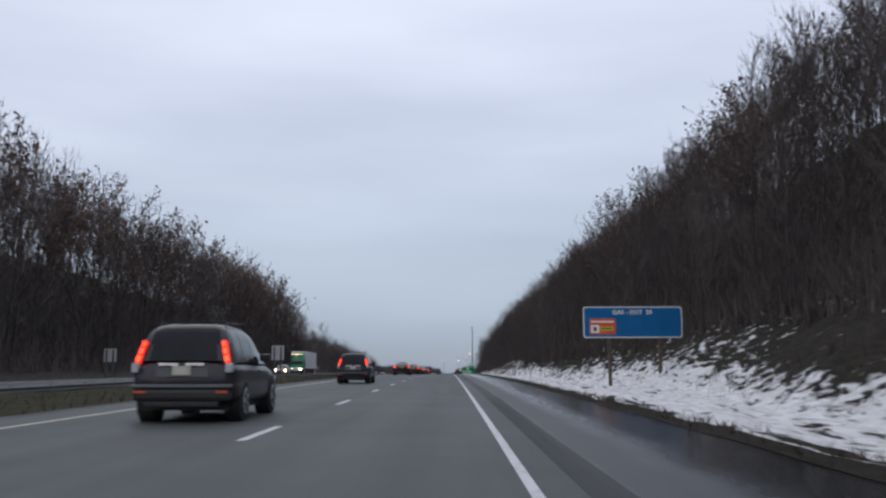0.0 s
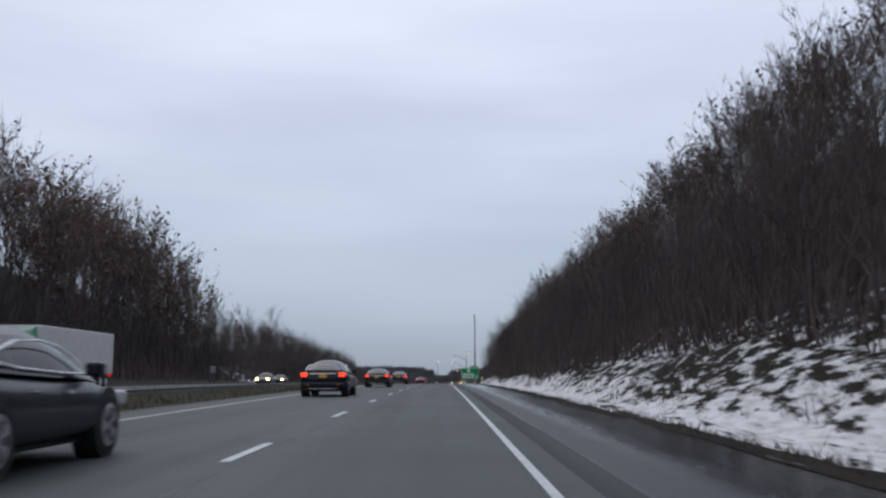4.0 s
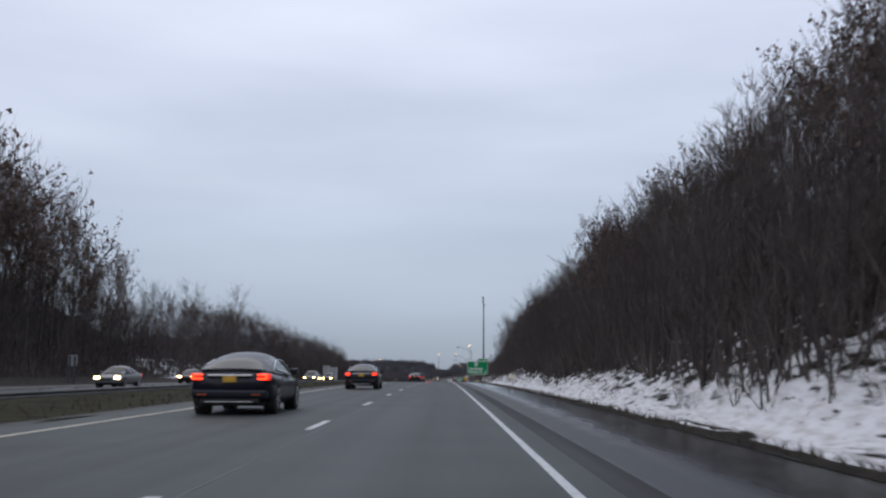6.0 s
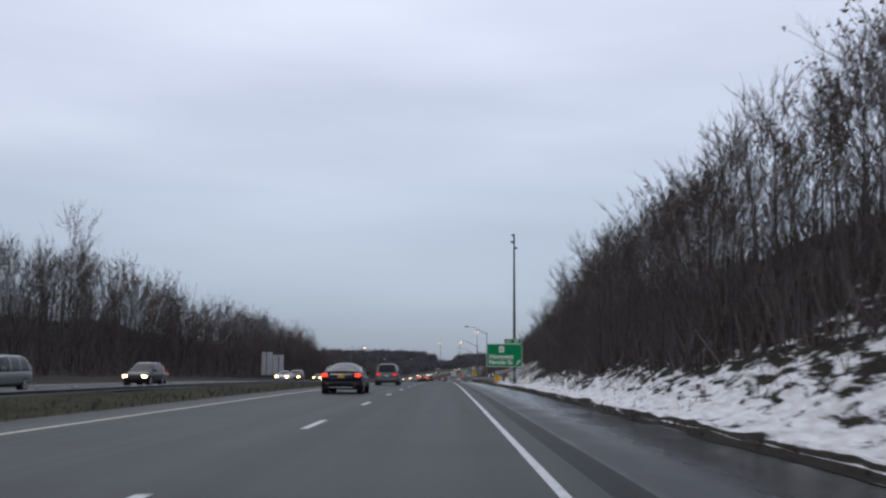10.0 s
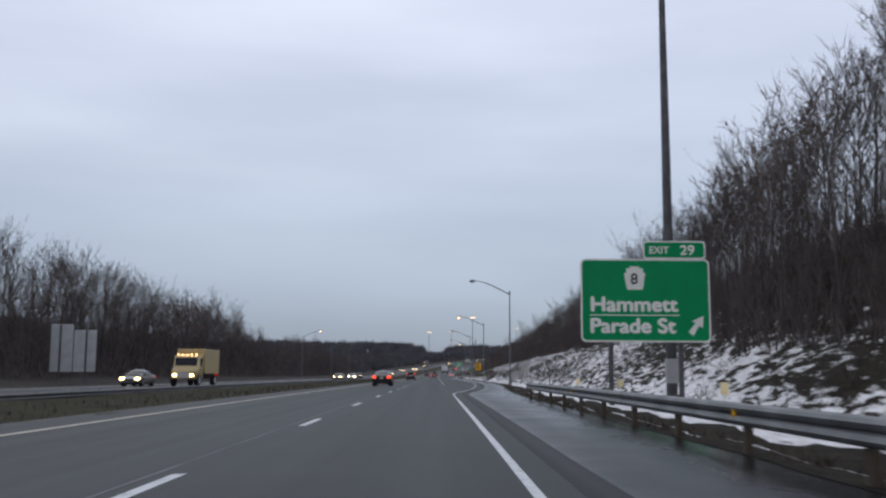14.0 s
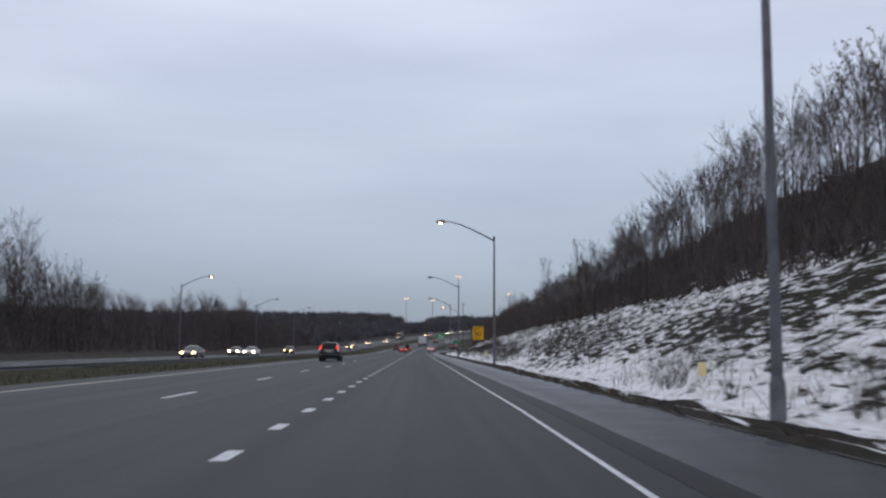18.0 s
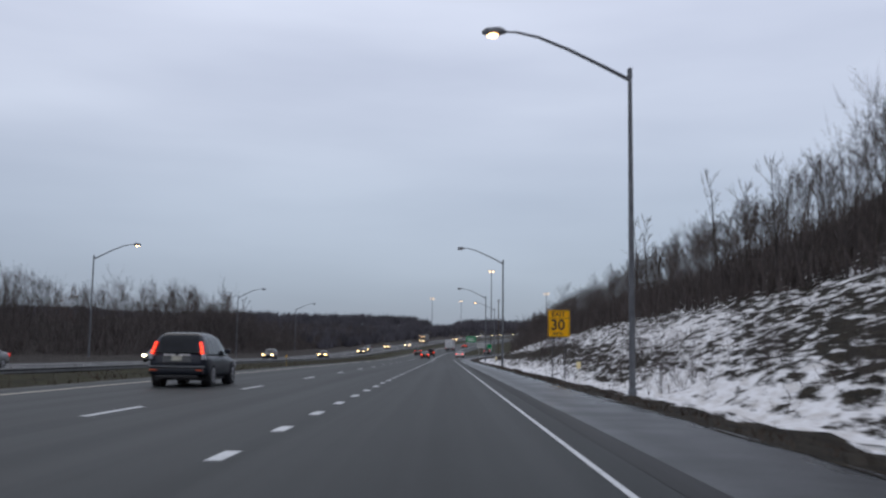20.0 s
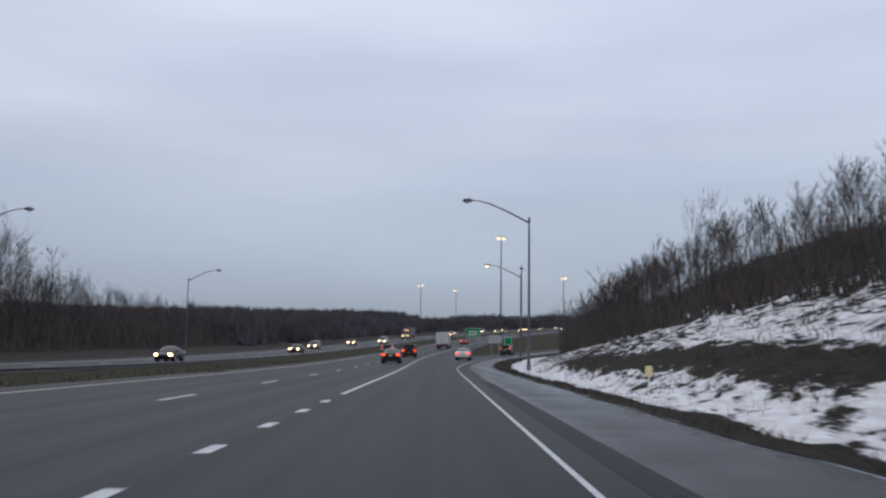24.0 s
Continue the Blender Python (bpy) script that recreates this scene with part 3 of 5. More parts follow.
def bank_columns(y):
    p, wobble = pave_x(y) - 0.12, 0.2 * noise.noise((y * 0.3, 0.5, 2.0))
    return [p + wobble * max(0, 1 - c / 3) + c for c in COLS]


bank = structure(grid_ground("bank", YS, bank_columns, bank_z, M_BANK, none, cover_right, rough=0.22), "steep roadside bank with patchy snow over brown grass", "ground")
structure(grid_ground("far_side_ground", list(np.arange(-40, 1300, 3.0)), lambda y: [-900, -400, -200, -120, -90, -75, -65] + list(np.arange(-60, -30, 1.0)) + [-30.3], left_z, M_LEFT, bend, lambda x, y: 0.24 if -47 < x < -37 and 302 < y + 6 * noise.noise((x * 0.3, 1.0, y * 0.1)) < 354 else -0.05, rough=0.3), "leaf-covered ground with old snow beside the oncoming lanes", "ground")
V, F = [], []
for i, x in enumerate((-4000, -900, 900, 4000)):
    for j, y in enumerate((-3000, -40, 1299, 4000)):
        V.append((x, y, -9.5 if y < 1000 else 12.0))
for i in range(3):
    for j in range(3):
        if (i, j) != (1, 1):
            F.append((4 * i + j, 4 * (i + 1) + j, 4 * (i + 1) + j + 1, 4 * i + j + 1))
structure(np_mesh("ground", V, F, M_MEDIAN), "wide brown winter ground reaching the horizon", "ground")

# far wooded ridge and the woods that close the valley
rng = np.random.default_rng(5)


def dome(r, V, F, x, y, z, h, w, count):
    """A far bare tree: a fan of branches under a rounded outline."""
    for k in range(count):
        a, p, o = r.uniform(0, 2 * math.pi), math.sqrt(r.random()), len(V)
        broad = (0.34 if k < 5 else 0.09) * w
        c, t = r.uniform(0, math.pi), r.uniform(0.0, 0.3) + (0.25 if k >= 5 else 0)
        bx, by, dx, dy = x + 0.5 * p * w * math.cos(a), y + 0.5 * p * w * math.sin(a), broad * math.cos(c), broad * math.sin(c)
        V += [(bx - dx, by - dy, z + h * t), (bx + dx, by + dy, z + h * t), (x + p * w * math.cos(a), y + p * w * math.sin(a), z + h * (1 - 0.36 * p * p) * r.uniform(0.9, 1.0) * (0.8 if k < 5 else 1))]
        F.append((o, o + 1, o + 2))


def ridge(name, pts, base, top, depth, label, seed):
    """A wooded ridge: ground rising to a crest that bristles with bare treetops."""
    r = np.random.default_rng(seed)
    V, F = [], []
    for (xa, ya), (xb, yb) in zip(pts, pts[1:]):
        L = math.hypot(xb - xa, yb - ya)
        nx, ny = (yb - ya) / L, -(xb - xa) / L
        for i in range(int(L * depth * 0.03)):
            t, d = r.random(), r.random()
            x, y = xa + (xb - xa) * t - nx * d * depth, ya + (yb - ya) * t - ny * d * depth
            wave = noise.noise((x * 0.006, y * 0.006, seed)) * 0.35 + noise.noise((x * 0.03, y * 0.03, seed)) * 0.12
            z0, h = base + (top - base) * (d ** 0.8) * (0.8 + wave), r.uniform(9.5, 12)
            w = r.uniform(1.2, 2.6)
            dome(r, V, F, x, y, z0, h, w * 2.2, 18)
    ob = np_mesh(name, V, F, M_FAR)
    tagged(ob, label, "woods", kind="stuff")
    # the ground below the trees
    G, Q = [], []
    for (x, y) in pts:
        G += [(x, y, base - 6), (x, y + depth, base + (top - base) * 0.55), (x, y + depth * 1.6, base)]
    for i in range(len(pts) - 1):
        o = 3 * i
        Q += [(o, o + 3, o + 4, o + 1), (o + 1, o + 4, o + 5, o + 2)]
    structure(np_mesh("hill", G, Q, M_VERGE), "dark wooded hill closing the valley", "hill")


ridge("far_woods", [(-900, 1420), (-350, 1330), (0, 1400), (420, 1330), (900, 1300)], 14, 38, 150, "distant ridge of bare grey-brown winter woods", 3)


def scrub(name, count, place, label, seed):
    """Low far-off woods as rough fans of branches over a stretch of ground."""
    r = np.random.default_rng(seed)
    V, F = [], []
    for i in range(count):
        x, y, z, h = place(r)
        dome(r, V, F, x, y, z - 0.4, h, h * r.uniform(0.3, 0.45), 14)
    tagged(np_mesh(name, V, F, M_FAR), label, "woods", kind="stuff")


def valley_left(r):
    y = r.uniform(840, 1295)
    x = -40 - r.exponential(70)
    return x + bend(y), y, road_z(y) + left_z(x, y) - 0.5, r.uniform(4, 6.5)


def valley_right(r):
    y = r.uniform(930, 1295)
    x = bend(y) + 30 + r.exponential(90)
    return x, y, road_z(y) + bank_z(x, y) - 0.5, r.uniform(4, 8)


scrub("valley_woods", 3400, valley_left, "low dark bare woods beyond the oncoming lanes", 4)
scrub("hillside_woods", 1300, valley_right, "dark bare woods on the slope past the exit", 6)

# ---- trees ----


class Tree:
    """Bare deciduous tree: a tapered trunk, limbs, branches and a haze of twigs, as arrays of triangles."""

    def __init__(self, seed, height, spread, limbs, subs, twigs, leaves=0.0, low=0.25, lean=0.06, stems=1, fine=True):
        self.r = np.random.default_rng(seed)
        self.fine = fine
        self.wide = 1.0 if fine else 1.7
        self.trunk, self.crown, self.leaf = [], [], []
        for s in range(stems):
            h = height * (1 if s == 0 else self.r.uniform(0.55, 0.9))
            base = np.array([0, 0, 0.0]) if stems == 1 else np.array([*self.r.uniform(-0.5, 0.5, 2), 0])
            bias = self.r.uniform(-lean, lean, 2) + (0 if stems == 1 else self.r.uniform(-0.25, 0.25, 2))
            pts = [base + np.array([0, 0, -0.6])]
            n = 6
            for i in range(1, n + 1):
                t = i / n
                pts.append(base + np.array([bias[0] * h * t + self.r.normal(0, 0.03) * h * 0.3 * t, bias[1] * h * t + self.r.normal(0, 0.03) * h * 0.3 * t, h * t]))
            r0 = 0.0115 * h + 0.015
            rad = [r0 * 1.15] + [r0 * (1 - 0.93 * i / n) for i in range(1, n + 1)]
            self.pipe(self.trunk, pts[::1 if fine else 3], rad[::1 if fine else 3], 5 if fine else 3)
            for i in range(limbs):
                t = low + (0.97 - low) * (i + self.r.random()) / limbs
                k = min(int(t * n), n - 1)
                p = pts[k] + (pts[k + 1] - pts[k]) * (t * n - k)
                a = self.r.uniform(0, 2 * math.pi)
                up = self.r.uniform(0.3, 1.05) + 0.9 * t
                d = np.array([math.cos(a), math.sin(a), up])
                d /= np.linalg.norm(d)
                L = spread * (0.45 + 0.75 * math.sin(math.pi * min(1, (1.05 - t) * 0.75 + 0.12))) * self.r.uniform(0.7, 1.15)
                self.limb(p, d, L, max(r0 * (1 - t) * 0.5, 0.018), subs, twigs, leaves)
        top = max(max(q[2] for q in tri) for tri in self.crown)
        for part_list in (self.trunk, self.crown, self.leaf):
            part_list[:] = [tuple(q * (height / top) for q in tri) for tri in part_list]
        self.arrays = [np.array(p, dtype=np.float32).reshape(-1, 3) for p in (self.trunk, self.crown, self.leaf)]

    def pipe(self, out, pts, rad, sides):
        rings = []
        for i, p in enumerate(pts):
            d = pts[min(i + 1, len(pts) - 1)] - pts[max(i - 1, 0)]
            u = np.cross(d, (0.31, 0.87, 0.38))
            u /= np.linalg.norm(u) + 1e-9
            w = np.cross(d, u)
            w /= np.linalg.norm(w) + 1e-9
            rings.append([p + rad[i] * (math.cos(a) * u + math.sin(a) * w) for a in np.arange(sides) * 2 * math.pi / sides])
        for a, b in zip(rings, rings[1:]):
            for k in range(sides):
                j = (k + 1) % sides
                out += [(a[k], a[j], b[j]), (a[k], b[j], b[k])]

    def ribbon(self, p, q, w):
        d = q - p
        s = np.cross(d, self.r.normal(0, 1, 3))
        s *= w * self.wide / (np.linalg.norm(s) + 1e-9)
        self.crown += [(p - s, p + s, q)]

    def limb(self, p, d, L, r, subs, twigs, leaves):
        pts = [p]
        for i in range(3):
            d = d + self.r.normal(0, 0.12, 3) + np.array([0, 0, 0.16])
            d /= np.linalg.norm(d)
            pts.append(pts[-1] + d * L / 3)
        if self.fine:
            self.pipe(self.crown, pts, [r, r * 0.75, r * 0.5, 0.008], 3)
        else:
            self.ribbon(pts[0], pts[2], r)
            self.ribbon(pts[1], pts[3], r * 0.7)
        for i in range(subs):
            t = self.r.uniform(0.2, 1.0)
            k = min(int(t * 3), 2)
            q = pts[k] + (pts[k + 1] - pts[k]) * (t * 3 - k)
            e = d + self.r.normal(0, 0.42, 3) + np.array([0, 0, 0.25])
            e /= np.linalg.norm(e)
            M = L * self.r.uniform(0.25, 0.55)
            mid, tip = q + e * M * 0.5, q + (e + self.r.normal(0, 0.15, 3)) * M
            self.ribbon(q, mid + (mid - q) * 0.3, 0.022)
            self.ribbon(mid, tip, 0.016)
            for j in range(twigs):
                s = q + (tip - q) * self.r.uniform(0.25, 1)
                g = e + self.r.normal(0, 0.42, 3) + np.array([0, 0, 0.25])
                g /= np.linalg.norm(g)
                end = s + g * M * self.r.uniform(0.3, 0.7)
                self.ribbon(s, end, 0.012)
                if self.r.random() < leaves:
                    size = 0.085 if self.fine else 0.12
                    for _ in range(3 if self.fine else 2):
                        c = s + (end - s) * self.r.uniform(0.3, 1.1) + self.r.normal(0, 0.08, 3)
                        x, y = self.r.normal(0, size, 3), self.r.normal(0, size, 3)
                        self.leaf += [(c - x, c + x, c + y)]


def soup(tris):
    v = np.array(tris, dtype=np.float32).reshape(-1, 3)
    return v, np.arange(len(v), dtype=np.int32).reshape(-1, 3)


def tree_thing(name, t, label, m, group):
    e = thing(name, m, label, "tree", group)
    np_mesh("trunk", *soup(t.trunk), M_BARK, e)
    np_mesh("crown", *soup(t.crown), M_TWIG, e)
    if t.leaf:
        tagged(np_mesh("leaves", *soup(t.leaf), M_LEAF, e), "withered brown leaves still hanging")
    return e


TALL = [Tree(s, 10, 3.4, 17, 7, 6, low=0.14) for s in (11, 12, 13)]
OPEN = [Tree(s, 10, 4.2, 17, 7, 6, low=0.35) for s in (21, 22)]
LEAFY = [Tree(s, 10, 3.8, 15, 6, 5, leaves=0.8, low=0.4) for s in (31, 32)]
THIN = [Tree(s, 10, 1.9, 16, 5, 5, low=0.3) for s in (41, 42)]
BUSH = [Tree(s, 10, 4.0, 7, 6, 5, low=0.12, stems=4) for s in (51, 52)]
FARB = [Tree(s, 10, 5.0, 6, 3, 3, low=0.05, stems=3, fine=False) for s in (81, 82, 83)]
FARK = [Tree(s, 10, 4.4, 12, 7, 5, low=w, fine=False) for s, w in ((61, 0.12), (62, 0.2), (63, 0.38), (64, 0.42))]
TUFT = [Tree(s, 10, 6.0, 5, 2, 3, low=0.05, stems=4, fine=False) for s in (91, 92, 93)]
FARL = [Tree(s, 10, 4.6, 11, 7, 4, leaves=0.9, low=0.3, fine=False) for s in (71, 72)]
KINDS = [(TALL, "bare_tree", "tall bare grey-brown tree on the roadside slope"), (OPEN, "bare_tree", "bare spreading tree with fine twigs"),
         (LEAFY, "oak_tree", "oak tree with withered brown leaves still hanging"), (THIN, "slender_tree", "slender bare young tree with upright branches"),
         (BUSH, "shrub", "dense bare many-stemmed shrub")]
MASTERS = {}


def place_tree(kind, which, x, y, z, h, spin, group):
    group_trees, name, label = KINDS[kind]
    key = (kind, which % len(group_trees))
    s = h / 10
    m = pose(x, y, z, 0, 0, spin)
    if key not in MASTERS:
        MASTERS[key] = tree_thing(name, group_trees[key[1]], label, m, group)
        MASTERS[key].scale = (s, s, s)
    else:
        c = copy_thing(MASTERS[key], m)
        c.scale = (s, s, s)


def right_height(x, y):
    cx = lerp(y, (430, 500), (0, 3.3))
    return (x - cx) / lerp(y, *RIGHT_R) + 1.1 - bank_z(x, y)


def left_height(x, y):
    return (-x) / lerp(y, *LEFT_R) + 1.1 - left_z(x, y)


far_t, far_c, far_l = [], [], []


def far_tree(tree, x, y, z, h, spin):
    """Adds a tree to the joined woods."""
    c, s = math.cos(spin), math.sin(spin)
    R = np.array([[c, -s, 0], [s, c, 0], [0, 0, 1]], dtype=np.float32) * (h / 10)
    for src, out in zip(tree.arrays, (far_t, far_c, far_l)):
        if len(src):
            out.append(src @ R.T + np.array([x, y, z], dtype=np.float32))


# right-hand woods: nearest ones one by one, the rest joined
near = 0
for y in np.arange(2, 880, 2.6):
    first = snow_line(y) + 0.3
    for row in range(4):
        if y > 780 and row > 2:
            continue
        yy, off = y + rng.uniform(-1.5, 1.5), first + row * 3.6 + rng.uniform(-1.4, 1.8)
        x = foot_x(yy) + off
        h = right_height(x, yy) * rng.uniform(0.75, 1.06)
        if h < 2.2 or rng.random() < lerp(yy, (0, 235, 260, 340, 360, 440, 470), (0.2, 0.2, 0.42, 0.45, 0.66, 0.6, 0.3)):
            continue
        z = road_z(yy) + bank_z(x, yy) - 0.05
        u = rng.random()
        if row == 0 and near < 290 and rng.random() < 0.85:
            kind = 4 if u < 0.3 else 3 if u < 0.45 else 0 if u < (0.75 if yy < 430 else 0.5) else 1
            if kind == 4:
                h *= 0.55
            place_tree(kind, int(rng.integers(0, 9)), x, yy, z, h, rng.uniform(0, 360), "trees on the right-hand bank")
            near += 1
        else:
            leafy = rng.random() < lerp(yy, (0, 200, 300, 900), (0.25, 0.22, 0.1, 0.02))
            far_tree((FARL if leafy else FARK)[int(rng.integers(0, 2) if leafy else rng.integers(2, 4) if yy > 245 else rng.integers(0, 4))], x, yy, z, h, rng.uniform(0, 6.28))
# trees that stand out against the sky
for x, y, h, kind in ((23.5, 72, 15, 3), (24, 200, 12, 2), (24.5, 206, 11, 2), (16, 263, 14, 2), (16.8, 265.5, 12.5, 2), (22, 276, 11, 2), (21, 284, 13.5, 2), (20.3, 349.6, 10.5, 2), (23, 128, 13, 2), (21, 362, 10, 1), (20, 464, 11.5, 1), (24, 430, 13, 3), (25, 436, 14, 3), (21.3, 478, 13.5, 1), (22.5, 482, 12, 1), (22.5, 488, 9.5, 1),
                      (27, 562, 9, 1), (28, 574, 9, 1), (25.5, 625, 9.5, 3), (24, 645, 9, 3), (24.2, 651, 9.5, 3), (26, 735, 9.5, 1), (24, 742, 8, 0), (24, 790, 9, 1), (29, 815, 8, 1)):
    place_tree(kind, int(rng.integers(0, 9)), x, y, road_z(y) + bank_z(x, y) - 0.05, h, rng.uniform(0, 360), "trees standing out on the ridge")
# left-hand woods
for y in np.arange(30, 960, 3.3):
    for row in range(4 if 230 < y < 430 else 3):
        yy, x = y + rng.uniform(-1.8, 1.8), -44 - row * 4.2 - rng.uniform(0, 3.6)
        h = left_height(x, yy) * rng.uniform(0.74, 1.08)
        if h < 2 or rng.random() < 0.1:
            continue
        z = road_z(yy) + left_z(x, yy) - 0.05
        if row == 0 and rng.random() < 0.33:
            u = rng.random()
            kind = (2 if u < 0.3 else 0) if yy < 300 else (1 if u < 0.4 else 0 if u < 0.7 else 3)
            place_tree(kind, int(rng.integers(0, 9)), x + bend(yy), yy, z, h, rng.uniform(0, 360), "trees beyond the oncoming lanes")
        else:
            leafy = rng.random() < lerp(yy, (0, 280, 310, 900), (0.45, 0.4, 0.08, 0.02))
            far_tree((FARL if leafy else FARK)[int(rng.integers(0, 2))], x + bend(yy), yy, z, h, rng.uniform(0, 6.28))
for x, y, h, kind in ((-55, 412, 19, 1), (-52, 360, 15, 1), (-50, 372, 12, 0), (-50, 598, 16, 1), (-51, 606, 15, 0), (-50, 620, 14, 1), (-47, 690, 11, 1), (-48, 764, 14, 1)):
    place_tree(kind, int(rng.integers(0, 9)), x, y, road_z(y) + left_z(x, y) - 0.05, h, rng.uniform(0, 360), "tall trees beyond the oncoming lanes")
# thickets between the trunks
for y in np.arange(2, 860, 1.9):
    first = snow_line(y) - 0.6
    for row in range(3):
        yy = y + rng.uniform(-0.8, 0.8)
        x = foot_x(yy) + max(first + rng.uniform(-0.8, 1.4), 0.8) + row * 2.6
        hmax = right_height(x, yy) * 0.8
        if hmax > 1 and rng.random() < 0.8:
            far_tree(FARB[int(rng.integers(0, 3))], x, yy, road_z(yy) + bank_z(x, yy) - 0.2, min((rng.uniform(2.2, 5.0) + row * 0.8) * lerp(yy, (330, 360, 460, 500), (1.0, 1.35, 1.35, 1.1)), hmax), rng.uniform(0, 6.28))
for y in np.arange(40, 940, 2.1):
    for row in range(3):
        yy, x = y + rng.uniform(-1, 1), -42.5 - row * 4 - rng.uniform(0, 3)
        hmax = left_height(x, yy) * 0.85
        if hmax > 1:
            far_tree(FARB[int(rng.integers(0, 3))], x + bend(yy), yy, road_z(yy) + left_z(x, yy) - 0.2, min(rng.uniform(0.5, 0.95) * hmax, 10.0), rng.uniform(0, 6.28))
# the crest of the right-hand bank, thick with trees
for y in np.arange(4, 330, 2.6):
    for row in range(2):
        yy, x = y + rng.uniform(-1.3, 1.3), rng.uniform(21 + 7 * row, 28 + 8 * row)
        h = right_height(x, yy) * rng.uniform(0.72, 1.0)
        leafy = rng.random() < 0.15
        far_tree((FARL if leafy else FARK)[int(rng.integers(0, 2))], x, yy, road_z(yy) + bank_z(x, yy) - 0.2, h, rng.uniform(0, 6.28))
for y in np.arange(4, 470, 1.6):
    yy = y + rng.uniform(-1.3, 1.3)
    x = rng.uniform(18, 30)
    far_tree(FARB[int(rng.integers(0, 3))], x, yy, road_z(yy) + bank_z(x, yy) - 0.3, min(rng.uniform(4.0, 7.0), right_height(x, yy) * 0.8), rng.uniform(0, 6.28))
# thickets on the left slope and brush standing in the snow
for y in np.arange(120, 430, 2.0):
    yy, x = y + rng.uniform(-1, 1), -50 - rng.uniform(0, 8)
    far_tree(FARB[int(rng.integers(0, 3))], x + bend(yy), yy, road_z(yy) + left_z(x, yy) - 0.2, rng.uniform(3.5, 6.0), rng.uniform(0, 6.28))
for y in list(np.arange(8, 340, 0.8)) + list(np.arange(340, 700, 1.9)):
    yy = y + rng.uniform(-1, 1)
    x = rng.uniform(30, 37)
    room = max(right_height(x, yy), 1.5)
    far_tree(FARB[int(rng.integers(0, 3))], x, yy, road_z(yy) + bank_z(x, yy) - 0.3, min(rng.uniform(0.35, 0.75) * room, 9.0), rng.uniform(0, 6.28))
for i in range(110):
    y, off = (rng.uniform(40, 640), rng.uniform(0.9, 3.8)) if i < 98 else (rng.uniform(640, 662), rng.uniform(2.0, 5.5))
    for k in range(int(rng.integers(3, 9))):
        yy, o = y + rng.normal(0, 1.2), max(off + rng.normal(0, 0.6), 0.5)
        x = foot_x(yy) + o
        far_tree(TUFT[int(rng.integers(0, 3))], x, yy, road_z(yy) + bank_z(x, yy) - 0.15, rng.uniform(0.7, 1.9), rng.uniform(0, 6.28))
woods = thing("woods", Matrix(), "dense bare winter woods covering both slopes", "woods")
woods["kind"] = "stuff"
for nm, arr, mt in (("trunks", far_t, M_BARK), ("crowns", far_c, M_TWIG), ("leaves", far_l, M_LEAF)):
    v = np.concatenate(arr)
    tagged(np_mesh(nm, v, np.arange(len(v), dtype=np.int32).reshape(-1, 3), mt, woods), kind="stuff")

# undergrowth and weeds: too many stems to count
V = []


def stem(x, y, z, h, w, lean):
    a = rng.uniform(0, 6.28)
    dx, dy = math.cos(a) * w, math.sin(a) * w
    lx, ly = rng.normal(0, lean) * h, rng.normal(0, lean) * h
    V.extend(((x - dx, y - dy, z), (x + dx, y + dy, z), (x + lx, y + ly, z + h)))


for i in range(52000):
    y = rng.uniform(0, 820)
    line = snow_line(y) - 0.8
    x = foot_x(y) + line + rng.exponential(5.0)
    z = road_z(y) + bank_z(x, y) - 0.1
    stem(x, y, z, rng.uniform(0.8, 2.6), rng.uniform(0.02, 0.07), 0.3)
for i in range(26000):
    y = rng.uniform(30, 900)
    x = -42 - rng.exponential(6.0)
    stem(x + bend(y), y, road_z(y) + left_z(x, y) - 0.1, rng.uniform(1.0, 3.2), rng.uniform(0.03, 0.09), 0.28)
tagged(np_mesh("undergrowth", V, np.arange(len(V), dtype=np.int32).reshape(-1, 3), M_TWIG), "tangled dark undergrowth below the trees", "undergrowth", kind="stuff")
V = []
clumps = [(rng.uniform(0, 800), rng.uniform(0.4, 9.5), rng.uniform(0.3, 1.1)) for _ in range(1500)]
for y, off, r in clumps:
    for i in range(int(26 * r)):
        yy, x = y + rng.normal(0, r * 0.7), foot_x(y) + off + rng.normal(0, r * 0.5)
        stem(x, yy, road_z(yy) + bank_z(x, yy) - 0.05, rng.uniform(0.15, 0.75), rng.uniform(0.008, 0.02), 0.45)
for i in range(22000):
    y, off = rng.uniform(0, 780), rng.uniform(0.02, 1.35)
    x = pave_x(y) + off
    if noise.noise((x * 1.5, y * 0.6, 4.4)) > -0.15:
        stem(x, y, road_z(y) + bank_z(x, y) - 0.03, rng.uniform(0.06, 0.24), 0.02, 0.6)
for i in range(9000):
    y, x = rng.uniform(20, 760), rng.uniform(-16.4, -8.9)
    stem(x, y, road_z(y) - 0.2, rng.uniform(0.15, 0.36), 0.03, 0.4)
tagged(np_mesh("dead_grass_tufts", V, np.arange(len(V), dtype=np.int32).reshape(-1, 3), M_BRUSH), "dry brown weeds and grass sticking out of the snow", "grass", kind="stuff")

# ---- guard rails ----


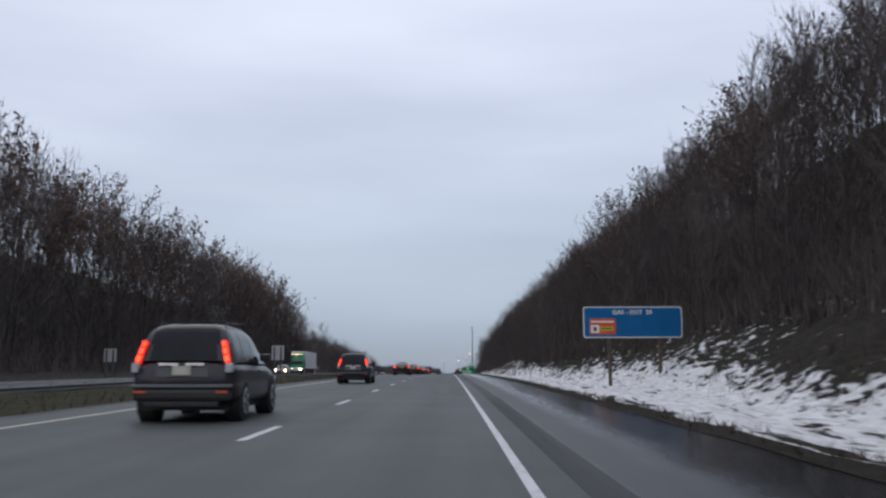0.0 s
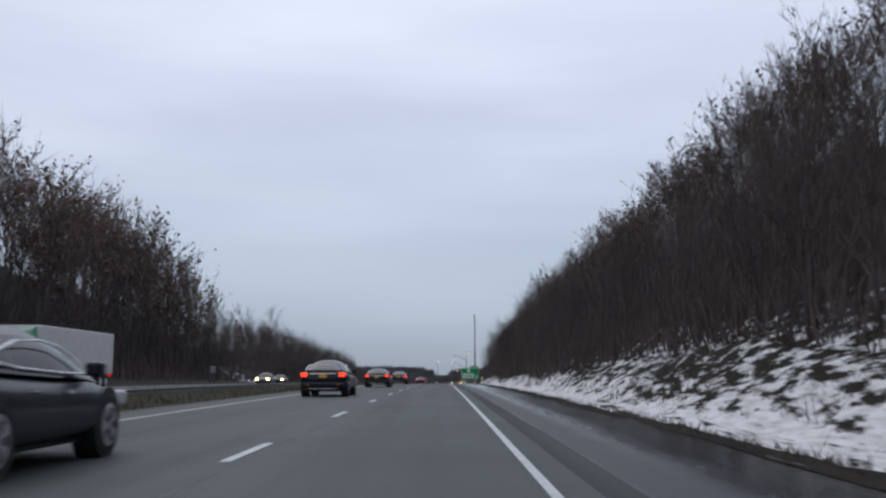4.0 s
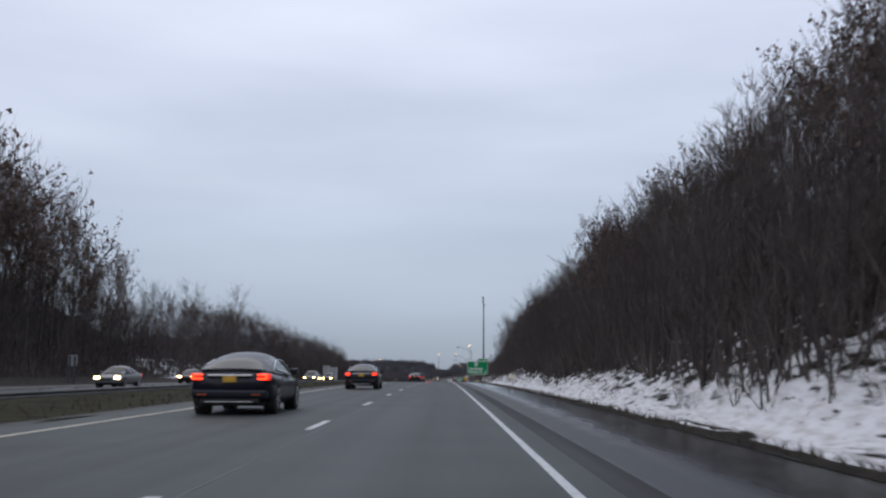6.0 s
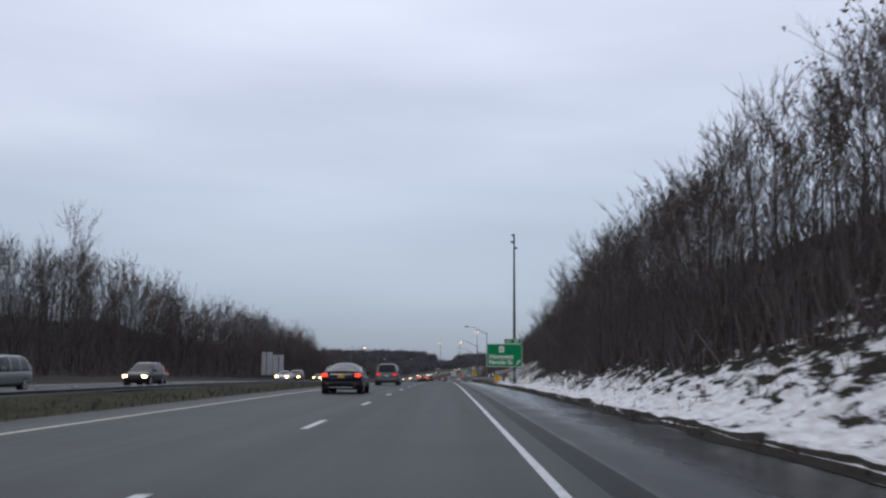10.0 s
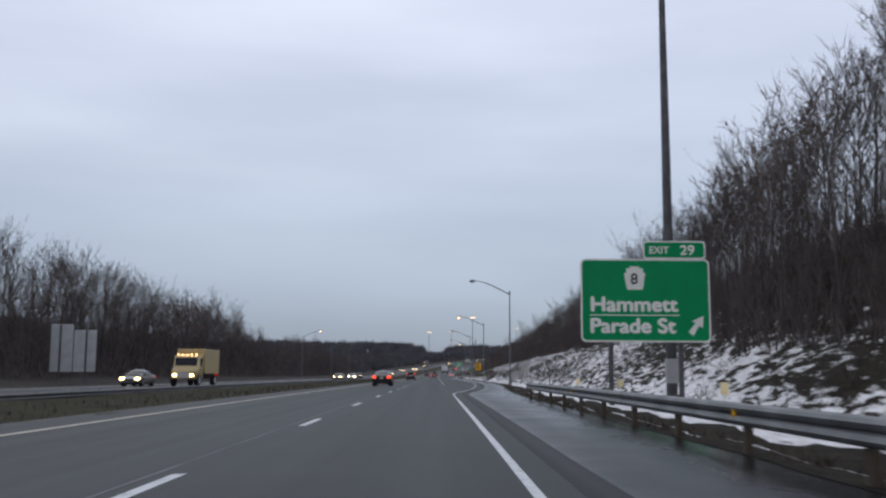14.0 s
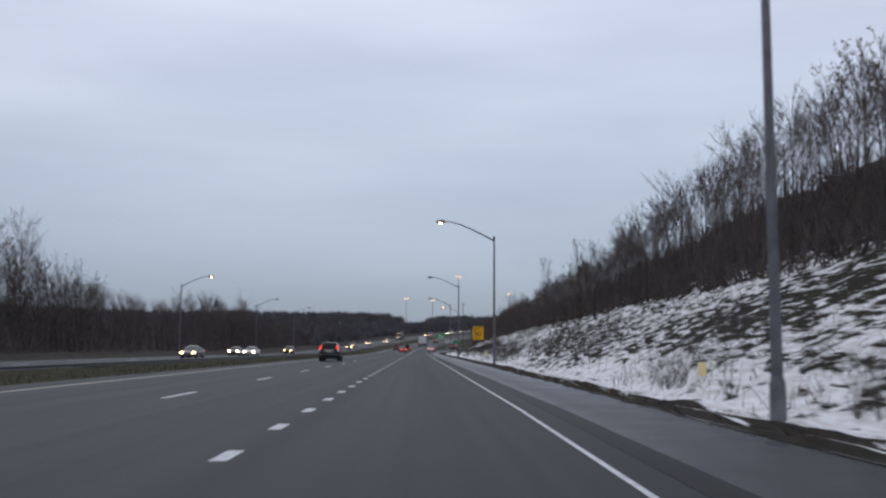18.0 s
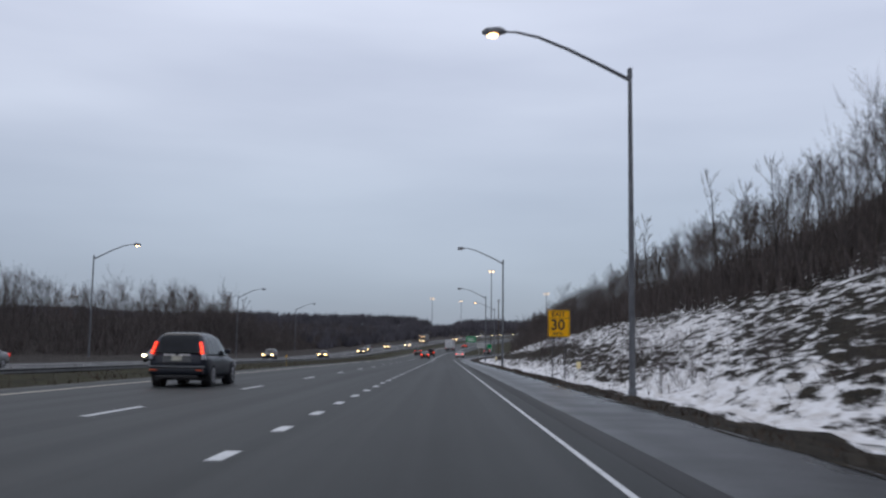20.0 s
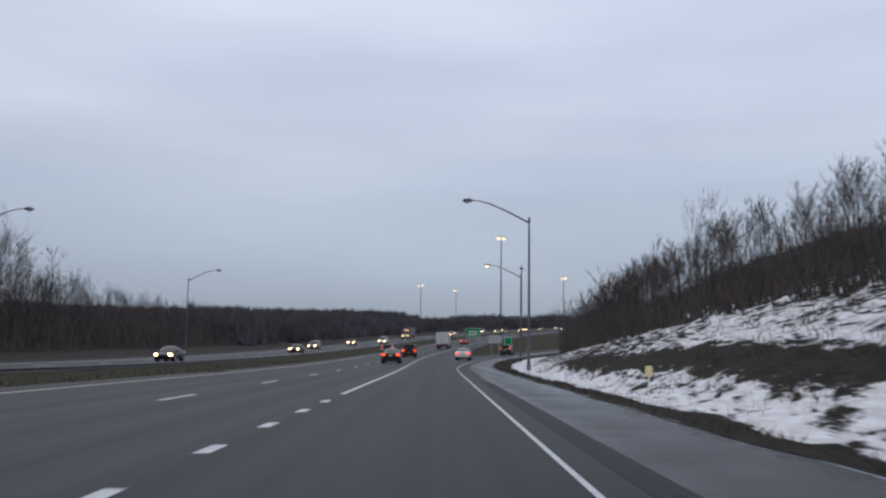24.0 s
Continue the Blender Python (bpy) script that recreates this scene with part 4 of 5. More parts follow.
def w_beam(name, y0, y1, x, face, label, base=0.0, shift=none, steel=M_RAIL):
    """A two-ridged rail on posts; face is +1 where the ridges face +x."""
    e = thing(name, Matrix(), label, "guardrail")
    prof = [(0.0, 0.70), (0.05, 0.675), (0.08, 0.63), (0.05, 0.575), (0.0, 0.545), (0.05, 0.515), (0.08, 0.46), (0.05, 0.415), (0.0, 0.39)]
    step = 3.81
    n = int((y1 - y0) / step)
    Vv, Ff = [], []
    for i in range(n + 1):
        y = y0 + i * step
        for d, z in prof:
            Vv.append((x + shift(y) + face * d, y, road_z(y) + base + z))
        for d, z in prof:
            Vv.append((x + shift(y) + face * (d - 0.012), y, road_z(y) + base + z))
    k = len(prof)
    for i in range(n):
        for j in range(k - 1):
            a, b = 2 * k * i + j, 2 * k * (i + 1) + j
            Ff += [(a, a + 1, b + 1, b), (a + k, b + k, b + k + 1, a + k + 1)]
    np_mesh("rail", Vv, Ff, steel, e)
    pm = None
    for i in range(0, n + 1):
        y = y0 + i * step
        if pm is None:
            post = part("post", box(boxed(-0.05, -0.075, -0.5, 0.05, 0.075, 0.72), -0.09, -0.05, 0.40, -0.05, 0.05, 0.70), M_WOODPOST, e)
            pm = post.data
        else:
            post = new("post", pm)
            post.parent = e
        post.matrix_basis = pose(x + shift(y) - face * 0.17, y, road_z(y) + base, 0, 0, 0 if face > 0 else 180)
    return e


g1 = w_beam("guard_rail", 358, 427, 4.25, -1, "weathered steel guard rail with posts beside the shoulder")
for i, y in enumerate((364, 380, 396, 412)):
    r = part("reflector", boxed(-0.02, -0.04, -0.06, 0.02, 0.04, 0.06, bevel=0.008), M_YELLOW, g1, "small amber reflector")
    r.matrix_basis = pose(4.2, y, road_z(y) + 0.56)
w_beam("guard_rail", -30, 1010, -16.6, 1, "long weathered guard rail along the grass median", base=-0.48, shift=bend, steel=M_RAIL_OLD)


def object_marker(x, y):
    e = thing("object_marker", pose(x, y, road_z(y)), "yellow reflective end marker at the guard rail", "road marker")
    part("panel", plate(bmesh.new(), 0.46, 0.46, 0.03, -0.02, 0.0, 0, 0.62), M_YELLOW, e)
    part("post", boxed(-0.03, 0.0, -0.3, 0.03, 0.04, 0.7), M_STEEL, e)
    for i in range(3):
        part("stripe", boxed(-0.2, -0.024, 0.44 + 0.14 * i, 0.2, -0.021, 0.5 + 0.14 * i), M_YELLOW, e)


object_marker(4.35, 356.2)

# ---- signs ----


def exit_sign():
    x0, x1, y, z0, z1 = 6.29, 11.86, 423.4, 2.45, 6.03
    cx, w, h = (x0 + x1) / 2, x1 - x0, z1 - z0
    e = thing("exit_sign", pose(cx, y, 0), "large green highway exit sign with white lettering", "road sign")
    part("border", plate(bmesh.new(), w, h, 0.22, 0.0, 0.05, 0, (z0 + z1) / 2), M_WHITE, e, "white reflective border")
    part("panel", plate(bmesh.new(), w - 0.14, h - 0.14, 0.18, -0.006, 0.0, 0, (z0 + z1) / 2), M_GREEN, e)
    tab = part("exit_tab", plate(bmesh.new(), 2.7, 0.78, 0.12, 0.0, 0.05, w / 2 - 1.5, z1 + 0.40), M_WHITE, e, "small green exit number tab")
    part("tab_panel", plate(bmesh.new(), 2.58, 0.66, 0.1, -0.006, 0.0, w / 2 - 1.5, z1 + 0.40), M_GREEN, tab)
    lettering("EXIT", 0.42, M_WHITE, tab, w / 2 - 2.6, -0.012, z1 + 0.25, bold=0.012, squeeze=1.0)
    lettering("29", 0.58, M_WHITE, tab, w / 2 - 1.25, -0.012, z1 + 0.2, bold=0.015, squeeze=1.1)
    # keystone route marker
    bm = bmesh.new()
    pts = [(-0.34, -0.5), (0.34, -0.5), (0.46, 0.22), (0.36, 0.22), (0.36, 0.42), (0.2, 0.42), (0.2, 0.5), (-0.2, 0.5), (-0.2, 0.42), (-0.36, 0.42), (-0.36, 0.22), (-0.46, 0.22)]
    f = [bm.verts.new((px, -0.016, 5.2 + pz)) for px, pz in pts]
    b = [bm.verts.new((px, -0.006, 5.2 + pz)) for px, pz in pts]
    bm.faces.new(f)
    for i in range(len(pts)):
        j = (i + 1) % len(pts)
        bm.faces.new((f[j], f[i], b[i], b[j]))
    key = part("route_marker", bm, M_WHITE, e, "white keystone-shaped route marker")
    key.location.x = -0.45
    lettering("8", 0.66, M_BLACK, key, -0.19, -0.022, 4.94, bold=0.01)
    lettering("Hammett", 0.86, M_WHITE, e, -w / 2 + 0.38, -0.012, 3.78, bold=0.032, squeeze=1.14)
    lettering("Parade St", 0.86, M_WHITE, e, -w / 2 + 0.36, -0.012, 2.86, bold=0.032, squeeze=1.12)
    part("rule", boxed(-w / 2 + 0.36, -0.012, 3.58, w / 2 - 1.35, -0.006, 3.62), M_WHITE, e)
    bm = bmesh.new()
    arrow = [(-0.42, -0.3), (-0.18, -0.5), (0.12, 0.02), (0.3, -0.1), (0.36, 0.52), (-0.22, 0.24), (-0.06, 0.14)]
    f = [bm.verts.new((w / 2 - 0.62 + px * 0.85, -0.014, 3.15 + pz * 0.85)) for px, pz in arrow]
    bm.faces.new(f)
    part("arrow", bm, M_WHITE, e, "white slanting arrow")
    for px in (-1.5, 1.5):
        part("post", boxed(px - 0.09, 0.06, -0.9, px + 0.09, 0.3, z1 - 0.1, bevel=0.015), M_POLE, e, "dark steel post")
    for pz in (2.8, 4.2, 5.6):
        part("beam", boxed(-w / 2 + 0.2, 0.05, pz, w / 2 - 0.2, 0.1, pz + 0.1), M_ALU, e)


exit_sign()


def gas_sign():
    x0, x1, y = 8.05, 13.75, 56.2
    zr = road_z(y)
    z0, z1 = -3.2 - zr, -1.40 - zr
    cx, w, h = (x0 + x1) / 2, x1 - x0, z1 - z0
    e = thing("gas_sign", pose(cx, y, zr), "wide blue motorist service sign with one red panel", "road sign")
    part("border", plate(bmesh.new(), w, h, 0.16, 0.0, 0.05, 0, (z0 + z1) / 2), M_WHITE, e, "white reflective border")
    part("panel", plate(bmesh.new(), w - 0.12, h - 0.12, 0.13, -0.006, 0.0, 0, (z0 + z1) / 2), M_BLUE, e)
    lettering("GAS - EXIT  29", 0.34, M_WHITE, e, -1.16, -0.012, z1 - 0.44, bold=0.008, squeeze=1.06)
    logo = part("service_panel", boxed(-w / 2 + 0.35, -0.02, z0 + 0.2, -w / 2 + 1.85, -0.006, z0 + 1.1), M_RED, e, "red service panel with plain shapes")
    bm = bmesh.new()
    box(bm, -w / 2 + 0.42, -0.03, z0 + 0.28, -w / 2 + 0.9, -0.021, z0 + 0.74)
    part("emblem", bm, M_WHITE, logo)
    part("emblem_bar", boxed(-w / 2 + 0.95, -0.03, z0 + 0.42, -w / 2 + 1.72, -0.021, z0 + 0.64), M_YELLOW, logo)
    part("emblem_bar", boxed(-w / 2 + 1.0, -0.036, z0 + 0.47, -w / 2 + 1.67, -0.031, z0 + 0.59), M_GREEN, logo)
    part("emblem_bar", boxed(-w / 2 + 0.45, -0.03, z0 + 0.88, -w / 2 + 1.75, -0.021, z0 + 0.97), M_WHITE, logo)
    part("emblem_drop", boxed(-w / 2 + 0.56, -0.038, z0 + 0.4, -w / 2 + 0.76, -0.031, z0 + 0.6, bevel=0.003), M_DKRED, logo)
    for px in (-1.35, 1.55):
        gz = bank_z(cx + px, y)
        part("post", boxed(px - 0.09, 0.06, gz - 0.6, px + 0.09, 0.26, z1 - 0.1, bevel=0.015), M_WOODPOST, e, "brown timber post")


gas_sign()


def speed_sign():
    x, y = 9.77, 601.6
    g = bank_z(x, y)
    e = thing("advisory_speed_sign", pose(x, y, g), "yellow exit advisory speed sign on a steel post", "road sign")
    zc = 2.95 - g
    part("panel", plate(bmesh.new(), 1.26, 1.56, 0.06, 0.0, 0.02, 0, zc), M_YELLOW, e)
    bm = bmesh.new()
    for a in ((-0.6, zc - 0.76, 0.6, zc - 0.735), (-0.6, zc + 0.735, 0.6, zc + 0.76), (-0.6, zc - 0.735, -0.575, zc + 0.735), (0.575, zc - 0.735, 0.6, zc + 0.735), (-0.575, zc + 0.28, 0.575, zc + 0.305)):
        box(bm, a[0], -0.006, a[1], a[2], -0.001, a[3])
    part("border", bm, M_BLACK, e)
    lettering("EXIT", 0.4, M_BLACK, e, -0.42, -0.008, zc + 0.4, bold=0.008, squeeze=0.95)
    lettering("30", 0.84, M_BLACK, e, -0.47, -0.008, zc - 0.36, bold=0.016, squeeze=0.98)
    lettering("M.P.H.", 0.22, M_BLACK, e, -0.33, -0.008, zc - 0.66, bold=0.004)
    for px in (-0.36, 0.36):
        part("post", boxed(px - 0.025, 0.025, -0.6, px + 0.025, 0.07, zc + 0.7), M_POLE, e, "dark steel post")


speed_sign()


def sign_back(x, y, w, h, zb, split):
    """A sign for the oncoming traffic, seen from behind."""
    s = bend(y)
    zr = road_z(y)
    g = left_z(x, y)
    e = thing("sign_back", pose(x + s, y, zr + g), "bare aluminium back of a sign for oncoming traffic", "road sign", "sign backs")
    if split:
        part("panel", plate(bmesh.new(), w * 0.48, h, 0.08, 0, 0.04, -w * 0.25, zb + h / 2), M_ALU, e)
        part("panel", plate(bmesh.new(), w * 0.48, h * 0.88, 0.08, 0, 0.04, w * 0.25, zb + h * 0.44), M_ALU, e)
    else:
        part("panel", plate(bmesh.new(), w, h, 0.08, 0, 0.04, 0, zb + h / 2), M_ALU, e)
    for px in (-w * 0.28, w * 0.28):
        part("post", boxed(px - 0.07, -0.16, -0.6, px + 0.07, -0.01, zb + h - 0.1), M_POLE, e, "dark steel post")


sign_back(-38.2, 483.8, 4.9, 5.0, 1.0, True)
sign_back(-33.2, 139, 3.6, 3.3, 2.0, True)
sign_back(-17.4, 100, 1.25, 1.5, 1.9, False)
sign_back(-33, 95, 1.2, 1.3, 1.6, False)
sign_back(-34, 250, 0.8, 1.0, 1.6, False)


def delineator(x, y, z, amber):
    """A short flexible post with a broad reflector: pale on the bank, amber along the median."""
    e = thing("delineator", pose(x, y, z), "slim amber marker post on the grass median" if amber else "slim white marker post with a pale yellow reflector", "road marker", "delineators")
    part("post", boxed(-0.025, -0.012, -0.4, 0.025, 0.012, 1.1, bevel=0.006), M_AMBER if amber else M_WHITE, e)
    if amber:
        part("reflector", boxed(-0.042, -0.02, 0.82, 0.042, -0.0125, 1.06), M_YELLOW, e)
    else:
        part("reflector", plate(bmesh.new(), 0.24, 0.36, 0.04, -0.02, -0.0125, 0, 0.92), M_PALE, e, "pale yellow reflector")


for x, y in ((5.6, 244), (8.5, 375), (8.6, 411), (8.6, 427), (8.6, 440), (10.5, 517.6), (10.4, 598), (10.5, 684)):
    delineator(x, y, road_z(y) + bank_z(x, y), False)
for y in (69, 392, 635):
    delineator(-11.4, y, road_z(y) - 0.2, True)

# ---- lamps and poles ----


def street_lamp(x, y, base, side, lit, label):
    """A steel pole with a long curved arm; side -1 reaches to -x."""
    e = thing("street_lamp", pose(x, y, base), label, "street lamp", "highway lamps")
    part("pole", tube(bmesh.new(), [(0, 0, -0.4), (0, 0, 6), (0, 0, 12.1)], [0.125, 0.10, 0.075], 10), M_LAMP, e)
    part("base", tube(bmesh.new(), [(0, 0, -0.3), (0, 0, 0.45), (0, 0, 0.6)], [0.17, 0.16, 0.125], 10), M_LAMP, e)
    part("cap", tube(bmesh.new(), [(0, 0, 12.0), (0, 0, 12.35)], [0.1, 0.09], 8), M_LAMP, e)
    pts = [(0, 0, 11.9), (side * 1.0, 0, 12.42), (side * 2.3, 0, 13.05), (side * 3.4, 0, 13.5), (side * 4.2, 0, 13.68), (side * 4.75, 0, 13.7)]
    part("arm", tube(bmesh.new(), pts, [0.08, 0.072, 0.065, 0.055, 0.045, 0.035], 8), M_LAMP, e)
    bm = bmesh.new()
    tube(bm, [(side * 4.6, 0, 13.7), (side * 4.85, 0, 13.72), (side * 5.3, 0, 13.69), (side * 5.5, 0, 13.66)], [0.07, 0.17, 0.16, 0.06], 10)
    head = part("lamp_head", bm, M_LAMP, e, "flat cobra-shaped lamp head")
    bm = bmesh.new()
    bmesh.ops.create_uvsphere(bm, u_segments=12, v_segments=8, radius=0.17, matrix=Matrix.Translation((side * 5.1, 0, 13.55)) @ Matrix.Diagonal((1.25, 0.85, 0.55, 1)))
    part("lens", bm, M_SODIUM if lit else M_LENS, head, "glowing warm lens" if lit else "")
    return e


DARK, LIT = "tall dark steel highway lamp, unlit, with curved arm", "tall dark steel highway lamp with a glowing warm lamp"
for x, y, lit in ((10.03, 511, False), (10.0, 581.2, True), (9.97, 659.5, False), (10.84, 729.6, False), (15.8, 795, True)):
    street_lamp(x, y, road_z(y) + bank_z(x, y) if y > 790 else -0.6 if lit else 0.0, -1, lit, LIT if lit else DARK)
for x, y, lit in ((-38.3, 658, True), (-38.5, 737, False), (-38.7, 812, False)):
    street_lamp(x, y, road_z(y) + left_z(x, y) - 0.4, 1, lit, LIT if lit else DARK)


def camera_mast():
    e = thing("camera_mast", pose(10.83, 426.3, bank_z(10.83, 426.3)), "tall dark mast with traffic cameras behind the exit sign", "mast")
    part("pole", tube(bmesh.new(), [(0, 0, -0.4), (0, 0, 12), (0, 0, 24.2)], [0.26, 0.2, 0.12], 12), M_POLE, e)
    part("base", tube(bmesh.new(), [(0, 0, -0.3), (0, 0, 0.3), (0, 0, 0.4)], [0.42, 0.42, 0.3], 12), M_STEEL, e)
    for dx, z in ((-0.28, 24.0), (-0.38, 22.9), (0.32, 21.9)):
        c = part("camera_housing", boxed(dx - 0.17, -0.3, z - 0.17, dx + 0.17, 0.12, z + 0.17, bevel=0.05), M_POLE, e)
        part("bracket", boxed(min(0, dx), -0.03, z - 0.03, max(0, dx), 0.03, z + 0.03), M_STEEL, c)
    part("cabinet", boxed(-0.35, -0.62, 1.0, 0.35, -0.2, 2.1, bevel=0.02), M_ALU, e)


camera_mast()


def high_mast(x, y, h):
    z = road_z(y) * 0.6
    e = thing("high_mast_light", pose(x, y, z), "very tall interchange mast with a ring of lit lamps", "street lamp", "interchange masts")
    part("pole", tube(bmesh.new(), [(0, 0, -3), (0, 0, h * 0.5), (0, 0, h)], [0.24, 0.18, 0.11], 10), M_POLE, e)
    bm = bmesh.new()
    ring = [(0.85 * math.cos(a), 0.85 * math.sin(a), h - 0.4) for a in [k * math.pi / 6 for k in range(13)]]
    tube(bm, ring, [0.06] * 13, 6, cap=False)
    part("ring", bm, M_STEEL, e)
    for k in range(6):
        a = k * math.pi / 3
        c = (1.0 * math.cos(a), 1.0 * math.sin(a), h - 0.5)
        bm = bmesh.new()
        tube(bm, [(c[0], c[1], c[2] + 0.35), (c[0], c[1], c[2])], [0.12, 0.3], 8)
        lamp = part("lamp_head", bm, M_POLE, e)
        bm = bmesh.new()
        tube(bm, [(c[0], c[1], c[2] - 0.02), (c[0], c[1], c[2] - 0.2)], [0.26, 0.16], 8)
        part("lens", bm, M_MAST, lamp)


high_mast(20.5, 913, 31.2)
high_mast(57.7, 1065, 29)
high_mast(-5, 1095, 26.5)
high_mast(13, 1180, 28)


def utility_pole(x, y, h):
    e = thing("utility_pole", pose(x, y, road_z(y) + bank_z(x, y)), "plain dark timber utility pole", "pole", "utility poles")
    part("pole", tube(bmesh.new(), [(0, 0, -0.5), (0, 0, h * 0.5), (0, 0, h)], [0.17, 0.14, 0.1], 8), M_WOODPOST, e)
    part("crossarm", boxed(-0.5, -0.06, h - 0.7, 0.5, 0.06, h - 0.56), M_WOODPOST, e)


utility_pole(18.5, 825, 16)


def guide_sign(x, y, w, h, z0, mat, label, bars):
    zr = road_z(y)
    e = thing("guide_sign", pose(x, y, zr), label, "road sign")
    part("border", plate(bmesh.new(), w, h, 0.1, 0, 0.05, 0, z0 + h / 2), M_WHITE, e)
    part("panel", plate(bmesh.new(), w - 0.12, h - 0.12, 0.08, -0.006, 0, 0, z0 + h / 2), mat, e)
    for i in range(bars):
        part("text_bar", boxed(-w * 0.34, -0.012, z0 + h * (0.22 + 0.3 * i), w * 0.3, -0.007, z0 + h * (0.36 + 0.3 * i)), M_WHITE, e)
    for px in (-w * 0.3, w * 0.3):
        part("post", boxed(px - 0.07, 0.06, -1.0, px + 0.07, 0.2, z0 + h), M_STEEL, e)


guide_sign(12.6, 905, 3.8, 2.3, 1.9, M_GREEN, "distant green guide sign beyond the exit", 2)
guide_sign(13.2, 815, 2.1, 1.2, 1.9, M_ALU, "pale rectangular sign on the exit ramp", 0)
guide_sign(15.6, 818, 1.3, 2.0, 0.9, M_GREEN, "green exit sign standing in the ramp fork", 1)

# ---- vehicles ----


def loft(sections):
    """Skins rings of equal length, given as lists of points."""
    bm = bmesh.new()
    rings = [[bm.verts.new(p) for p in s] for s in sections]
    k = len(rings[0])
    for a, b in zip(rings, rings[1:]):
        for i in range(k):
            j = (i + 1) % k
            bm.faces.new((a[i], a[j], b[j], b[i]))
    bm.faces.new(rings[0][::-1])
    bm.faces.new(rings[-1])
    bmesh.ops.recalc_face_normals(bm, faces=bm.faces)
    for f in bm.faces:
        f.smooth = True
    return bm


def power(v, p):
    return math.copysign(abs(v) ** p, v)


def flowing(stations, count, blur):
    """Stations resampled and smoothed, so that the outline flows from one to the next."""
    st = np.array(stations, dtype=float)
    ys = np.linspace(st[0, 0], st[-1, 0], count)
    cols = [ys]
    for k in range(1, st.shape[1]):
        out = []
        for y in ys:
            t = np.clip(np.linspace(y - blur, y + blur, 9), st[0, 0], st[-1, 0])
            edge = min(y - st[0, 0], st[-1, 0] - y, blur) / blur
            out.append((1 - edge) * np.interp(y, st[:, 0], st[:, k]) + edge * np.mean(np.interp(t, st[:, 0], st[:, k])))
        cols.append(np.array(out))
    return np.stack(cols, 1)


# length, half width, wheel radius, squareness, lower body stations (y, half width, bottom, top), cabin stations (y, base, top width, roof), side glass from and to, pillars
SHAPES = {
    "suv": (4.5, 0.92, 0.35, 5.0, ((0, 0.80, 0.46, 0.98), (0.1, 0.89, 0.34, 1.04), (0.4, 0.92, 0.27, 1.06), (2.4, 0.92, 0.25, 1.04), (3.3, 0.9, 0.25, 1.02), (4.2, 0.86, 0.28, 0.88), (4.5, 0.70, 0.42, 0.68)),
            ((0.05, 0.85, 0.82, 1.04), (0.18, 0.85, 0.74, 1.4), (0.32, 0.85, 0.68, 1.62), (0.55, 0.85, 0.66, 1.67), (1.2, 0.85, 0.65, 1.69), (2.0, 0.85, 0.65, 1.67), (2.5, 0.84, 0.66, 1.58), (3.45, 0.8, 0.74, 1.0)), 6.5, (0.62, 2.95), (1.05, 1.95)),
    "liftback": (4.97, 0.97, 0.36, 4.2, ((0, 0.84, 0.46, 0.95), (0.12, 0.94, 0.32, 1.04), (0.5, 0.97, 0.24, 1.04), (1.2, 0.985, 0.2, 1.0), (2.6, 0.96, 0.2, 0.95), (3.7, 0.97, 0.2, 0.93), (4.6, 0.92, 0.24, 0.76), (4.97, 0.66, 0.36, 0.56)),
                 ((0.26, 0.82, 0.76, 1.05), (0.8, 0.85, 0.72, 1.27), (1.4, 0.87, 0.68, 1.41), (2.0, 0.87, 0.66, 1.46), (2.6, 0.87, 0.66, 1.45), (3.1, 0.86, 0.67, 1.34), (4.05, 0.8, 0.72, 0.93)), 3.0, (1.05, 3.7), (1.55, 2.45)),
    "boxy": (4.3, 0.9, 0.38, 7.0, ((0, 0.86, 0.5, 1.1), (0.1, 0.9, 0.42, 1.15), (0.5, 0.9, 0.4, 1.16), (2.6, 0.9, 0.38, 1.15), (3.6, 0.88, 0.4, 1.12), (4.2, 0.82, 0.45, 1.05), (4.3, 0.76, 0.5, 0.9)),
             ((0.04, 0.85, 0.80, 1.15), (0.12, 0.85, 0.77, 1.74), (0.4, 0.85, 0.76, 1.82), (2.2, 0.85, 0.76, 1.82), (2.5, 0.84, 0.75, 1.74), (2.85, 0.82, 0.78, 1.14)), 7.0, (0.35, 2.55), (1.0, 1.8)),
    "sedan": (4.75, 0.9, 0.32, 4.4, ((0, 0.80, 0.46, 0.92), (0.12, 0.88, 0.32, 1.0), (0.6, 0.9, 0.25, 1.01), (2.4, 0.9, 0.2, 0.95), (3.5, 0.89, 0.2, 0.93), (4.5, 0.84, 0.26, 0.76), (4.75, 0.66, 0.36, 0.58)),
              ((0.7, 0.80, 0.74, 1.0), (1.35, 0.81, 0.66, 1.32), (1.9, 0.82, 0.63, 1.43), (2.5, 0.82, 0.63, 1.44), (2.9, 0.81, 0.64, 1.36), (3.75, 0.78, 0.72, 0.93)), 3.4, (1.15, 3.4), (1.5, 2.4)),
    "van": (5.0, 0.97, 0.34, 5.0, ((0, 0.88, 0.42, 1.02), (0.1, 0.95, 0.32, 1.07), (0.5, 0.97, 0.25, 1.07), (2.8, 0.97, 0.22, 1.03), (3.9, 0.95, 0.22, 1.0), (4.7, 0.9, 0.28, 0.84), (5.0, 0.72, 0.4, 0.66)),
            ((0.05, 0.89, 0.82, 1.06), (0.22, 0.89, 0.77, 1.66), (0.7, 0.89, 0.75, 1.76), (2.6, 0.89, 0.75, 1.76), (3.1, 0.88, 0.74, 1.66), (4.2, 0.84, 0.76, 1.0)), 4.6, (0.5, 3.65), (1.35, 2.35)),
}


